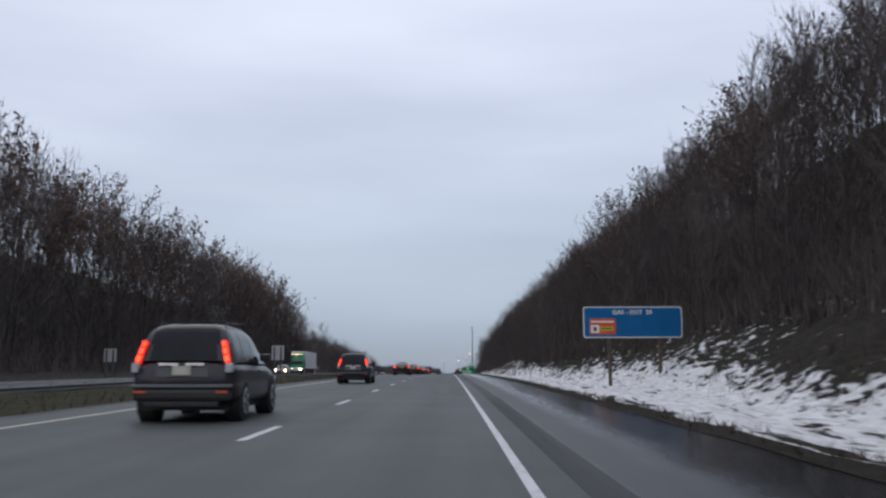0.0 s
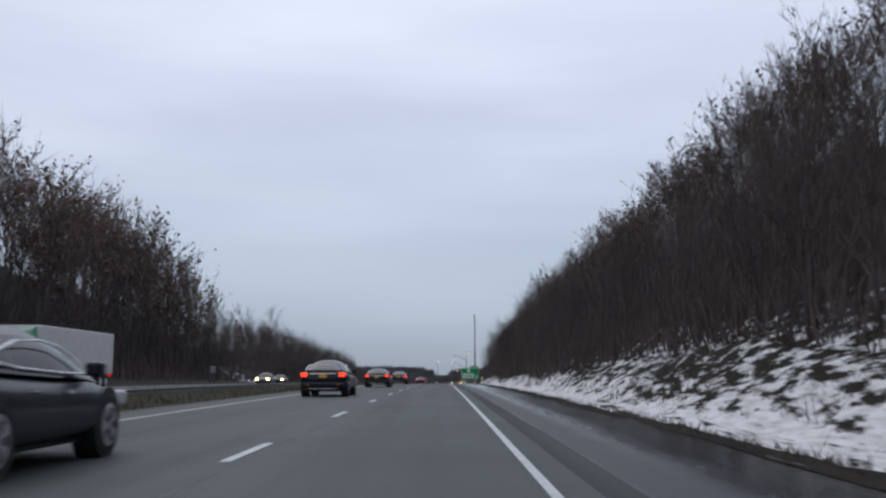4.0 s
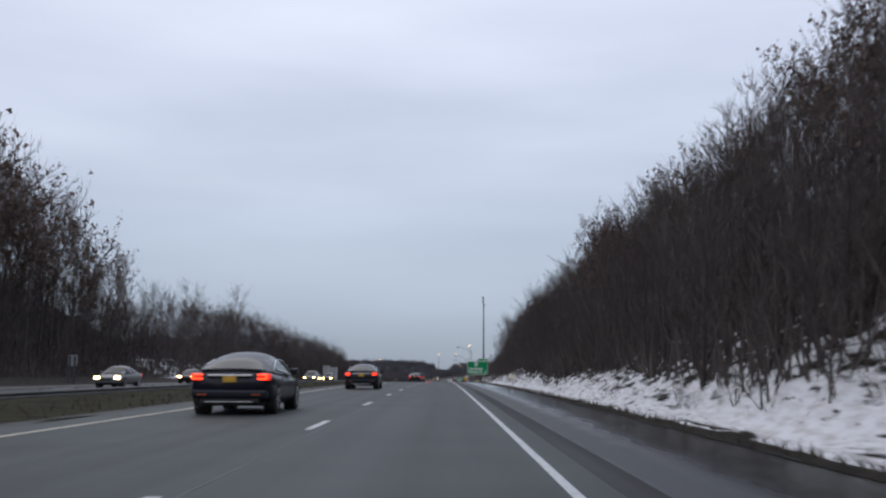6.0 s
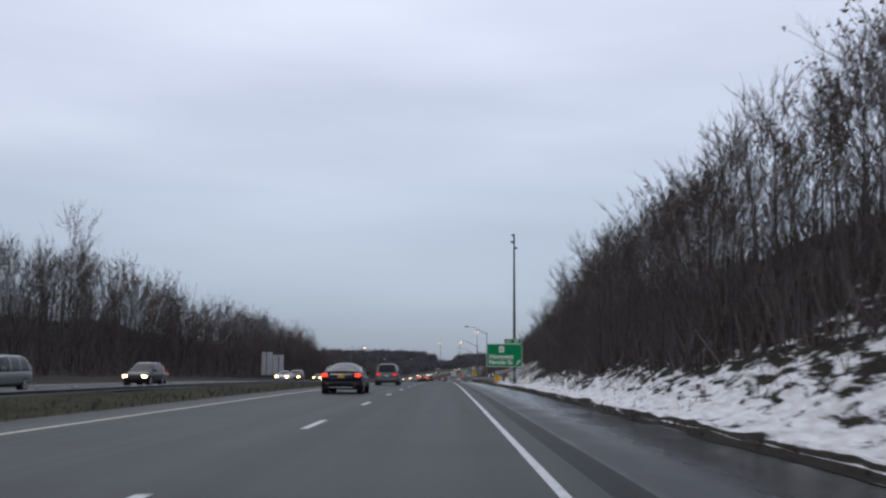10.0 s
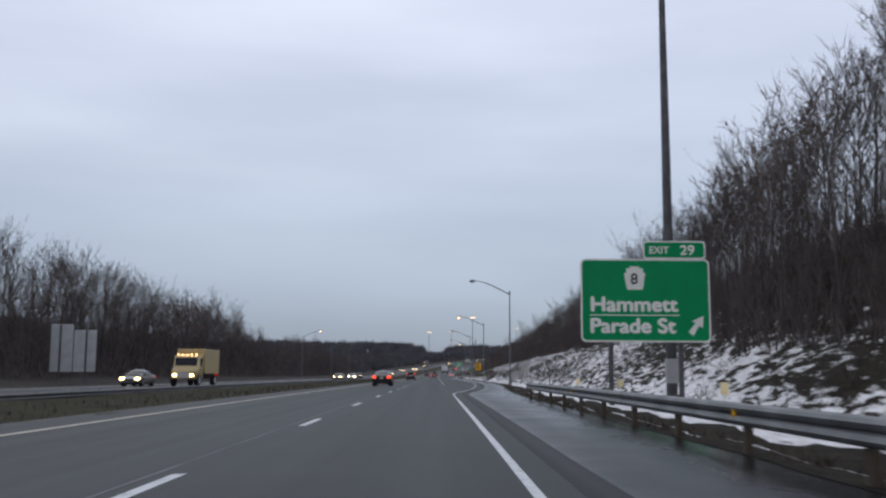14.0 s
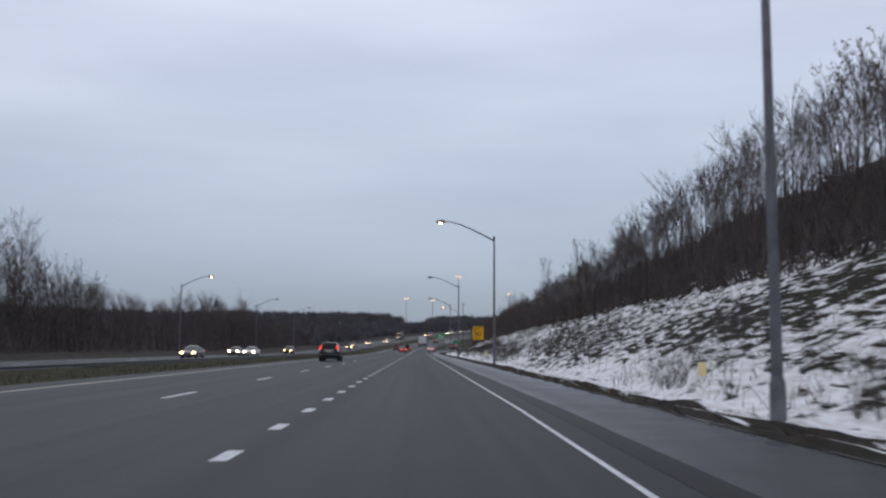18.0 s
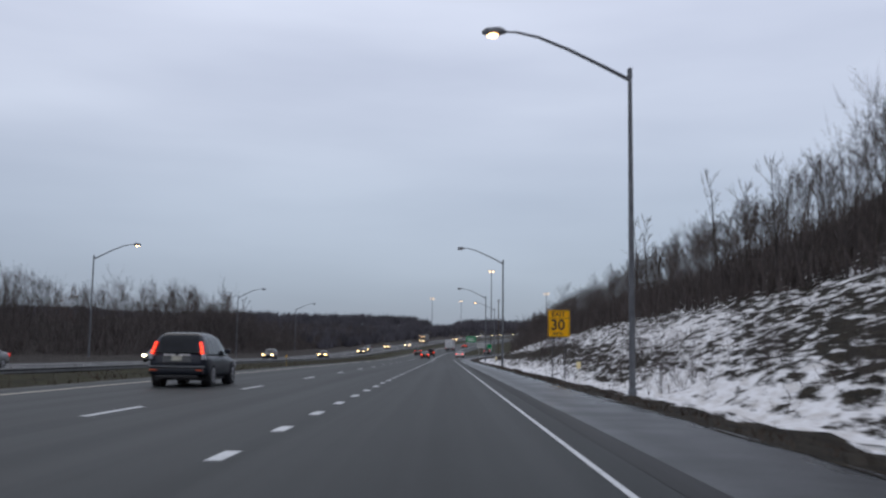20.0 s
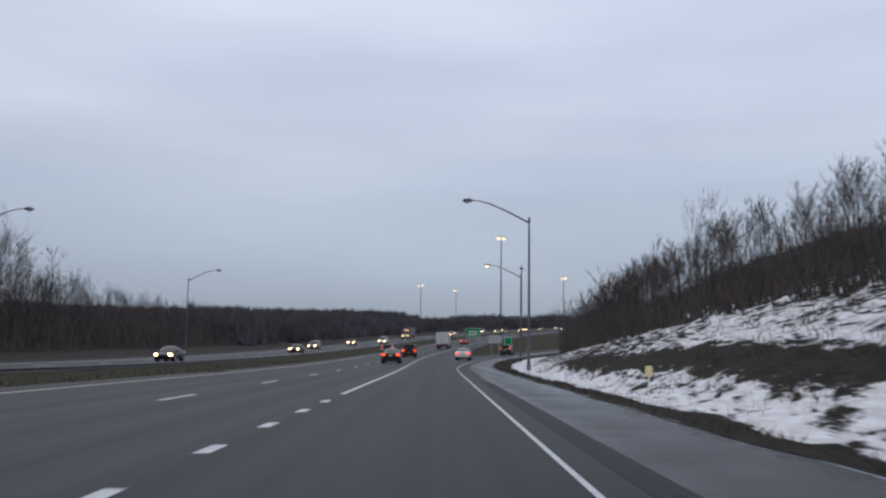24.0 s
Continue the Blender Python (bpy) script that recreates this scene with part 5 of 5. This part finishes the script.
def vehicle(name, shape, coat, m, label, plate_mat=None, rack=False, head=None, brake=True, detail=22, size=(1, 1, 1)):
    """A car whose tail is at its origin and whose nose points along +y."""
    L, W, wr, sq, low, top, sqc, (g0, g1), pillars = SHAPES[shape]
    e = thing(name, m, label, "car", "")
    e.scale = size
    low_s = flowing(low, detail, 0.22)
    K = 20
    rings = []
    for y, w, zb, zt in low_s:
        zc, hz = (zb + zt) / 2, (zt - zb) / 2
        rings.append([(w * power(math.cos(a), 2 / sq) * (1 - 0.05 * max(math.sin(a), 0)), y, zc + hz * power(math.sin(a), 2 / sq)) for a in [2 * math.pi * (k + 0.5) / K for k in range(K)]])
    part("body", loft(rings), coat, e)
    belt = lambda y: float(np.interp(y, low_s[:, 0], low_s[:, 3])) - 0.05
    top_s = flowing(top, detail + 10, 0.13)
    roof = float(top_s[:, 3].max())
    n = 18
    grid = []
    for y, wb, wt, z in top_s:
        b, row = belt(y), []
        z = max(z, b + 0.03)
        for k in range(n + 1):
            a = math.pi * k / n
            t = abs(math.sin(a)) ** (2 / sqc)
            row.append((power(math.cos(a), 2 / sqc) * (wb + (wt - wb) * t), y, b + (z - b) * t))
        grid.append(row)
    skins = {"cabin": bmesh.new(), "side_window": bmesh.new(), "windscreen": bmesh.new(), "rear_window": bmesh.new()}
    seen = {key: {} for key in skins}

    def corner(key, i, k):
        if (i, k) not in seen[key]:
            seen[key][i, k] = skins[key].verts.new(grid[i][k])
        return seen[key][i, k]

    y_hi = [q[0] for q in top_s if q[3] > roof - 0.07]
    for i in range(len(grid) - 1):
        for k in range(n):
            c = np.mean([grid[i][k], grid[i][k + 1], grid[i + 1][k + 1], grid[i + 1][k]], axis=0)
            b = belt(c[1])
            z = float(np.interp(c[1], top_s[:, 0], top_s[:, 3]))
            t, wide = (c[2] - b) / max(z - b, 0.05), abs(c[0]) / float(np.interp(c[1], top_s[:, 0], top_s[:, 1]))
            key = "cabin"
            if z - b > 0.12 and wide > 0.70 and 0.10 < t < 0.86 and g0 < c[1] < g1 and all(abs(c[1] - p) > 0.05 for p in pillars):
                key = "side_window"
            elif wide < 0.74 and c[1] > y_hi[-1] and z > b + 0.06:
                key = "windscreen"
            elif wide < (0.68 if shape == "suv" else 0.76) and c[1] < y_hi[0] and z > b + 0.08:
                key = "rear_window"
            skins[key].faces.new((corner(key, i, k), corner(key, i + 1, k), corner(key, i + 1, k + 1), corner(key, i, k + 1)))
    for key, bm in skins.items():
        for f in bm.faces:
            f.smooth = True
        if key == "side_window":
            for s in (-1, 1):
                half = bm.copy()
                bmesh.ops.delete(half, geom=[v for v in half.verts if v.co.x * s < 0], context="VERTS")
                part(key, half, M_GLASS, e, "dark tinted glass")
            bm.free()
        else:
            part(key, bm, coat if key == "cabin" else M_GLASS, e)
    for s in (-1, 1):
        mir = part("mirror", boxed(0.0, -0.09, -0.07, 0.2, 0.06, 0.08, bevel=0.03), coat, e)
        mir.matrix_basis = pose(s * (W - 0.1) if s > 0 else -W - 0.1, g1 - 0.25, belt(g1) + 0.12)
        for y in (pillars[0] + 0.15, pillars[1] + 0.15):
            part("door_handle", boxed(min(s * W * 0.97, s * W * 1.004), y, belt(y) - 0.16, max(s * W * 0.97, s * W * 1.004), y + 0.2, belt(y) - 0.125), M_CHROME if shape == "liftback" else coat, e)
        if shape == "liftback":
            part("window_trim", tube(bmesh.new(), [(s * (0.865 - 0.12 * f), y, belt(y) + 0.05 + 0.33 * f) for y, f in ((3.6, 0.0), (2.6, 0.0), (1.6, 0.03), (1.08, 0.12), (1.2, 0.45), (1.7, 0.82), (2.3, 0.95), (2.8, 0.86), (3.4, 0.25))], [0.014] * 9, 5), M_CHROME, e, "thin chrome window trim")
    for y in (L * 0.195, L * 0.80):
        for s in (-1, 1):
            part("wheel_arch", tube(bmesh.new(), [(s * (W - 0.3), y, wr + 0.02), (s * (W - 0.012), y, wr + 0.02)], [wr * 1.16, wr * 1.14], 22), M_TRIM, e)
            bm = bmesh.new()
            tube(bm, [(s * (W - 0.24), y, wr), (s * (W - 0.21), y, wr), (s * (W - 0.03), y, wr), (s * (W + 0.005), y, wr)], [wr * 0.9, wr, wr, wr * 0.9], 20)
            wheel = part("wheel", bm, M_TYRE, e, "black tyre")
            bm = bmesh.new()
            tube(bm, [(s * (W - 0.02), y, wr), (s * (W + 0.012), y, wr)], [wr * 0.7, wr * 0.66], 18)
            part("rim", bm, M_RIM, wheel, "grey alloy rim")
            bm = bmesh.new()
            for q in range(5):
                a = q * 2 * math.pi / 5
                v = [(s * (W + 0.016), y + wr * rr * math.cos(a + da), wr + wr * rr * math.sin(a + da)) for rr, da in ((0.18, -0.4), (0.56, -0.28), (0.56, 0.28), (0.18, 0.4))]
                bm.faces.new([bm.verts.new(p) for p in v])
            r = bmesh.ops.extrude_face_region(bm, geom=list(bm.faces))
            bmesh.ops.translate(bm, verts=[v for v in r["geom"] if isinstance(v, bmesh.types.BMVert)], vec=(s * 0.004, 0, 0))
            part("rim_opening", bm, M_TRIM, wheel)
    part("rear_bumper", boxed(-W * 0.9, -0.06, 0.36, W * 0.9, 0.2, 0.58, bevel=0.07), M_TRIM if shape == "boxy" else coat, e)
    part("rear_valance", boxed(-W * 0.7, -0.03, 0.26, W * 0.7, 0.2, 0.37, bevel=0.03), M_TRIM, e)
    part("front_bumper", boxed(-W * 0.8, L - 0.16, 0.32, W * 0.8, L + 0.03, 0.56, bevel=0.06), coat, e)
    part("grille", boxed(-W * 0.42, L - 0.12, 0.46, W * 0.42, L + 0.036, 0.62, bevel=0.01), M_TRIM, e)
    part("underside", boxed(-W * 0.8, 0.3, 0.2, W * 0.8, L - 0.3, 0.32), M_TRIM, e)
    tail = M_TAIL if brake else M_TAILDIM
    zt = low[1][3]
    for s in (-1, 1):
        if shape == "suv":
            q = part("tail_lamp", boxed(-0.05, -0.02, 0, 0.05, 0.12, 0.42, bevel=0.03), M_TAILDIM, e, "tall red tail lamp")
            q.matrix_basis = pose(s * 0.775, 0.0, 1.0, -17, s * -15)
            for i, (z0, z1) in enumerate(((0.02, 0.13), (0.17, 0.26), (0.30, 0.38))):
                part("bulb", boxed(-0.035 + 0.005 * i, -0.028, z0, 0.035 - 0.005 * i, -0.015, z1, bevel=0.005), tail, q)
            part("reversing_lamp", boxed(s * 0.80 - 0.06, -0.045, 0.84, s * 0.80 + 0.06, 0.1, 1.0, bevel=0.02), M_LENS, e)
        elif shape == "boxy":
            part("tail_lamp", boxed(s * 0.78 - 0.09, -0.03, 0.78, s * 0.78 + 0.09, 0.06, 1.02, bevel=0.015), tail, e, "square lit red tail lamp")
        elif shape == "liftback":
            q = part("tail_lamp", boxed(-0.21, -0.05, -0.075, 0.21, 0.16, 0.075, bevel=0.04), M_TAILDIM, e, "wide red tail lamp")
            q.matrix_basis = pose(s * 0.70, 0.04, 0.86, 0, 0, s * -14)
            for x0, z0, x1, z1 in ((-0.18, -0.062, 0.18, -0.03), (-0.14, 0.035, 0.18, 0.06), (s * 0.165 - 0.02, -0.03, s * 0.165 + 0.02, 0.035)):
                part("light_strip", boxed(x0, -0.058, z0, x1, -0.046, z1, bevel=0.004), tail, q)
        else:
            part("tail_lamp", boxed(s * 0.68 - 0.16, -0.04, zt - 0.28, s * 0.68 + 0.16, 0.14, zt - 0.1, bevel=0.04), tail, e, "lit red tail lamp")
        part("headlamp", boxed(s * W * 0.72 - 0.16, L - 0.26, 0.56, s * W * 0.72 + 0.16, L + 0.01, 0.74, bevel=0.04), head or M_LENS, e, "lit headlamp" if head else "")
    pz = {"suv": 0.80, "boxy": 0.6, "liftback": 0.74}.get(shape, 0.68)
    part("number_plate", boxed(-0.155, -0.065, pz, 0.155, 0.02, pz + 0.15), plate_mat or M_PLATE, e, "blank number plate")
    if shape == "suv":
        for s in (-1, 1):
            part("chrome_bar", boxed(s * 0.23 - 0.17, -0.05, 0.945, s * 0.23 + 0.17, 0.06, 1.0, bevel=0.012), M_CHROME, e, "bright chrome tailgate bar")
        part("tailgate_recess", boxed(-0.44, -0.02, 0.76, 0.44, 0.04, 0.94, bevel=0.01), P_SILVER, e, "grey number plate recess")
        part("bumper_strip", boxed(-0.86, -0.085, 0.585, 0.86, 0.06, 0.645, bevel=0.02), P_SILVER, e, "silvery strip along the bumper")
        for s in (-1, 1):
            part("bumper_reflector", boxed(s * 0.7 - 0.1, -0.075, 0.5, s * 0.7 + 0.1, -0.05, 0.54), M_RED, e)
    if shape == "liftback":
        part("chrome_bar", boxed(-0.52, -0.07, 0.875, 0.52, 0.05, 0.915, bevel=0.008), M_CHROME, e, "slim chrome strip across the tail")
        part("diffuser", boxed(-0.55, -0.065, 0.29, 0.55, 0.05, 0.31, bevel=0.006), M_CHROME, e)
        part("spoiler_lip", boxed(-0.7, 0.1, 1.01, 0.7, 0.3, 1.03, bevel=0.008), coat, e)
        for s in (-1, 1):
            part("bumper_reflector", boxed(s * 0.62 - 0.1, -0.075, 0.45, s * 0.62 + 0.1, -0.055, 0.475), M_RED, e)
    if shape == "boxy":
        part("spare_wheel", tube(bmesh.new(), [(0, -0.2, 1.05), (0, -0.17, 1.05), (0, 0.02, 1.05)], [0.33, 0.37, 0.38], 20), M_TYRE, e, "spare wheel on the tailgate")
    if rack:
        for s in (-1, 1):
            part("roof_rail", tube(bmesh.new(), [(s * 0.58, 0.62, 1.6), (s * 0.58, 0.75, 1.69), (s * 0.58, 2.0, 1.71), (s * 0.58, 2.3, 1.6)], [0.02] * 4, 6), M_TRIM, e)
        for y in (0.95, 1.8):
            part("roof_bar", boxed(-0.6, y, 1.70, 0.6, y + 0.05, 1.73), M_TRIM, e)
    return e


def on_road(x, y, turn=0.0):
    slope = math.degrees(math.atan((road_z(y + 2) - road_z(y - 2)) / 4))
    yaw = -math.degrees(math.atan((bend(y + 1) - bend(y - 1)) / 2))
    return pose(x + bend(y), y, road_z(y) + (0.0 if x > -10 else -0.05), slope if turn == 0 else -slope, 0, yaw + turn)


vehicle("suv", "suv", P_SUV, on_road(-4.6, 18.8), "grey-brown compact SUV with roof rack and lit brake lamps", rack=True, size=(1.07, 1.03, 1.09))
vehicle("suv", "suv", P_DARK, on_road(-5.0, 54), "dark compact SUV with roof rack and lit tail lamps", rack=True)
vehicle("liftback_car", "liftback", P_DARK, on_road(-5.4, 116.7), "dark blue liftback car overtaking in the passing lane", plate_mat=M_PLATE_Y, size=(1.1, 1.04, 1.13))
vehicle("liftback_car", "liftback", P_DARK, on_road(-5.4, 151.6), "black liftback car with lit tail lamps and yellow plate", plate_mat=M_PLATE_Y, size=(1.12, 1.1, 1.15))
vehicle("liftback_car", "liftback", P_DARK, on_road(-5.3, 185.8), "dark liftback car with lit tail lamps in the passing lane", plate_mat=M_PLATE_Y, size=(1.04, 1.0, 1.06))
vehicle("liftback_car", "liftback", P_DARK, on_road(-5.15, 220.5), "black liftback car driving away with lit tail lamps", plate_mat=M_PLATE_Y, size=(1.04, 1.0, 1.06))
vehicle("liftback_car", "liftback", P_DARK, on_road(-4.9, 318), "dark liftback car following the traffic with lit tail lamps", plate_mat=M_PLATE_Y)
vehicle("suv", "suv", P_DARK, on_road(-4.9, 576), "dark SUV braking in the passing lane")
vehicle("minivan", "van", P_SILVER, on_road(-4.9, 352), "silver minivan driving in the passing lane", brake=False)
vehicle("hatchback", "sedan", P_BLACK, on_road(-4.9, 471), "dark sedan with bright red brake lamps")
vehicle("sedan", "sedan", P_BLACK, on_road(-0.95, 742), "dark sedan braking in the far lane")
vehicle("suv", "suv", P_SUV, on_road(-4.9, 790), "dark SUV behind other traffic in the far lane")
vehicle("off_roader", "boxy", P_RED, on_road(-1.2, 782), "dark red off-roader with lit tail lamps")
vehicle("sedan", "sedan", P_RED, on_road(-0.8, 902), "small red sedan far up the highway")
vehicle("sedan", "sedan", P_WHITE, pose(6.4, 766, road_z(766), 0, 0, -5), "white sedan with lit tail lamps on the exit ramp")
vehicle("suv", "suv", P_BLACK, pose(14.4, 808, road_z(808), 0, 0, -13), "black SUV further along the exit ramp")
ONCOMING = (
    (-21.8, 81, "van", P_WHITE, M_HEAD, "white van"),
    (-21.8, 131, "sedan", P_SILVER, M_HEADW, "silver sedan"),
    (-21.8, 229, "sedan", P_SILVER, M_HEAD, "silver sedan"),
    (-25.6, 262, "sedan", P_DARK, M_HEAD, "dark sedan"),
    (-25.6, 303, "sedan", P_BLACK, M_HEAD, "black sedan"),
    (-21.8, 322, "van", P_SILVER, M_HEAD, "silver van"),
    (-25.6, 359, "sedan", P_DARK, M_HEAD, "dark sedan"),
    (-21.8, 345, "suv", P_BLACK, M_HEAD, "black SUV"),
    (-21.8, 405, "sedan", P_WHITE, M_HEAD, "white sedan"),
    (-21.8, 415, "suv", P_RED, M_HEAD, "dark red SUV"),
    (-25.6, 468, "sedan", P_SILVER, M_HEAD, "silver sedan"),
    (-21.8, 600, "sedan", P_SILVER, M_HEAD, "silver sedan"),
    (-21.8, 637, "sedan", P_WHITE, M_HEADW, "white sedan"),
    (-25.6, 645, "sedan", P_SILVER, M_HEADW, "silver sedan"),
    (-25.6, 706, "suv", P_BLACK, M_HEAD, "black SUV"),
    (-21.8, 745, "sedan", P_DARK, M_HEAD, "dark sedan"),
    (-21.8, 812, "sedan", P_BLACK, M_HEAD, "black sedan"),
    (-25.6, 845, "suv", P_SILVER, M_HEAD, "silver SUV"),
    (-21.8, 905, "van", P_WHITE, M_HEAD, "white van"),
    (-25.6, 885, "sedan", P_SILVER, M_HEAD, "silver sedan"),
    (-21.8, 1010, "suv", P_RED, M_HEAD, "red SUV"),
    (-25.6, 1035, "sedan", P_SILVER, M_HEAD, "silver sedan"),
    (-21.8, 1060, "sedan", P_BLACK, M_HEADW, "black sedan"),
    (-25.6, 1085, "van", P_WHITE, M_HEAD, "white van"),
    (-21.8, 1100, "sedan", P_SILVER, M_HEAD, "silver sedan"),
    (-25.6, 1130, "suv", P_BLACK, M_HEAD, "black SUV"),
    (-21.8, 1150, "sedan", P_WHITE, M_HEAD, "white sedan"),
    (-25.6, 1175, "sedan", P_SILVER, M_HEAD, "silver sedan"),
    (-21.8, 1190, "suv", P_SILVER, M_HEAD, "silver SUV"),
    (-25.6, 1208, "sedan", P_DARK, M_HEADW, "dark sedan"),
    (-21.8, 1226, "sedan", P_SILVER, M_HEAD, "silver sedan"),
    (-25.6, 1247, "suv", P_BLACK, M_HEADW, "black SUV"),
    (-21.8, 1268, "sedan", P_WHITE, M_HEAD, "white sedan"),
    (-25.6, 1286, "sedan", P_DARK, M_HEADW, "dark sedan"),
)
for x, y, shape, coat, lamp, what in ONCOMING:
    nm = {"van": "minivan", "sedan": "sedan", "suv": "suv", "boxy": "off_roader"}[shape]
    vehicle(nm, shape, coat, on_road(x, y, 180), "oncoming " + what + " with lit headlamps", head=lamp, brake=False)


def truck(name, x, y, turn, label, cab, cargo, length, height, lamp):
    """A lorry with a separate cab and a box body; its tail is at the origin."""
    e = thing(name, on_road(x, y, turn), label, "truck")
    part("cargo_box", boxed(-1.25, 0, 1.1, 1.25, length, height, bevel=0.04), cargo, e)
    part("chassis", boxed(-0.5, 0.1, 0.6, 0.5, length + 2.2, 0.95), M_TRIM, e)
    c = length + 0.25
    hi = height - 0.1 if length > 8 else 2.75
    low_roof = hi - 0.5 if length > 8 else 2.7
    part("cab", loft([[(-1.15, c, 0.6), (-1.18, c, 1.6), (-1.1, c, hi), (1.1, c, hi), (1.18, c, 1.6), (1.15, c, 0.6)], [(-1.15, c + 1.3, 0.6), (-1.18, c + 1.3, 1.6), (-1.05, c + 1.2, low_roof), (1.05, c + 1.2, low_roof), (1.18, c + 1.3, 1.6), (1.15, c + 1.3, 0.6)],
                      [(-1.12, c + 1.8, 0.6), (-1.12, c + 1.8, 1.5), (-1.0, c + 1.55, 1.75), (1.0, c + 1.55, 1.75), (1.12, c + 1.8, 1.5), (1.12, c + 1.8, 0.6)], [(-1.0, c + 2.4, 0.65), (-1.0, c + 2.4, 1.3), (-0.9, c + 2.35, 1.4), (0.9, c + 2.35, 1.4), (1.0, c + 2.4, 1.3), (1.0, c + 2.4, 0.65)]]), cab, e)
    bm = bmesh.new()
    bm.faces.new([bm.verts.new(p) for p in ((-0.95, c + 1.6, 1.8), (0.95, c + 1.6, 1.8), (0.98, c + 1.36, 2.5), (-0.98, c + 1.36, 2.5))])
    part("windscreen", bm, M_GLASS, e)
    part("grille", boxed(-0.55, c + 2.3, 0.7, 0.55, c + 2.44, 1.25), M_CHROME, e)
    for q in range(5):
        part("roof_marker", boxed(-0.85 + 0.4 * q, c + 1.1, low_roof + 0.02, -0.75 + 0.4 * q, c + 1.22, low_roof + 0.09), M_SODIUM if lamp else M_LENS, e)
    for s in (-1, 1):
        part("headlamp", boxed(s * 0.75 - 0.14, c + 2.3, 0.85, s * 0.75 + 0.14, c + 2.45, 1.05, bevel=0.03), lamp or M_LENS, e)
        part("tail_lamp", boxed(s * 1.0 - 0.12, -0.06, 0.95, s * 1.0 + 0.12, 0.02, 1.08), M_TAILDIM, e)
        part("side_window", boxed(min(s * 1.15, s * 1.19), c + 0.5, 1.7, max(s * 1.15, s * 1.19), c + 1.15, 2.45), M_GLASS, e)
        for wy in (1.2, 2.3, c + 1.5) if length > 8 else (1.4, c + 1.5):
            bm = bmesh.new()
            tube(bm, [(s * 0.85, wy, 0.5), (s * 0.9, wy, 0.5), (s * 1.18, wy, 0.5), (s * 1.22, wy, 0.5)], [0.45, 0.5, 0.5, 0.45], 18)
            w = part("wheel", bm, M_TYRE, e)
            part("rim", tube(bmesh.new(), [(s * 1.2, wy, 0.5), (s * 1.235, wy, 0.5)], [0.3, 0.26], 14), M_RIM, w)
    part("rear_door_seam", boxed(-0.015, -0.008, 1.2, 0.015, -0.001, height - 0.1), M_TRIM, e)


truck("semi_trailer_truck", -25.6, 179, 180, "long white semi-trailer with a green cab, oncoming", P_CAB, P_WHITE, 13.0, 4.0, M_HEADW)
truck("box_truck", -21.8, 474, 180, "cream-yellow box truck with lit headlamps, oncoming", P_TRUCK, P_TRUCK, 5.5, 3.3, M_HEAD)
truck("box_truck", -0.9, 852, 0, "white box truck going away up the highway", P_WHITE, P_WHITE, 6.0, 3.5, None)
truck("box_truck", -25.6, 962, 180, "grey box truck coming down the far carriageway", P_SILVER, P_SILVER, 6.5, 3.5, M_HEAD)
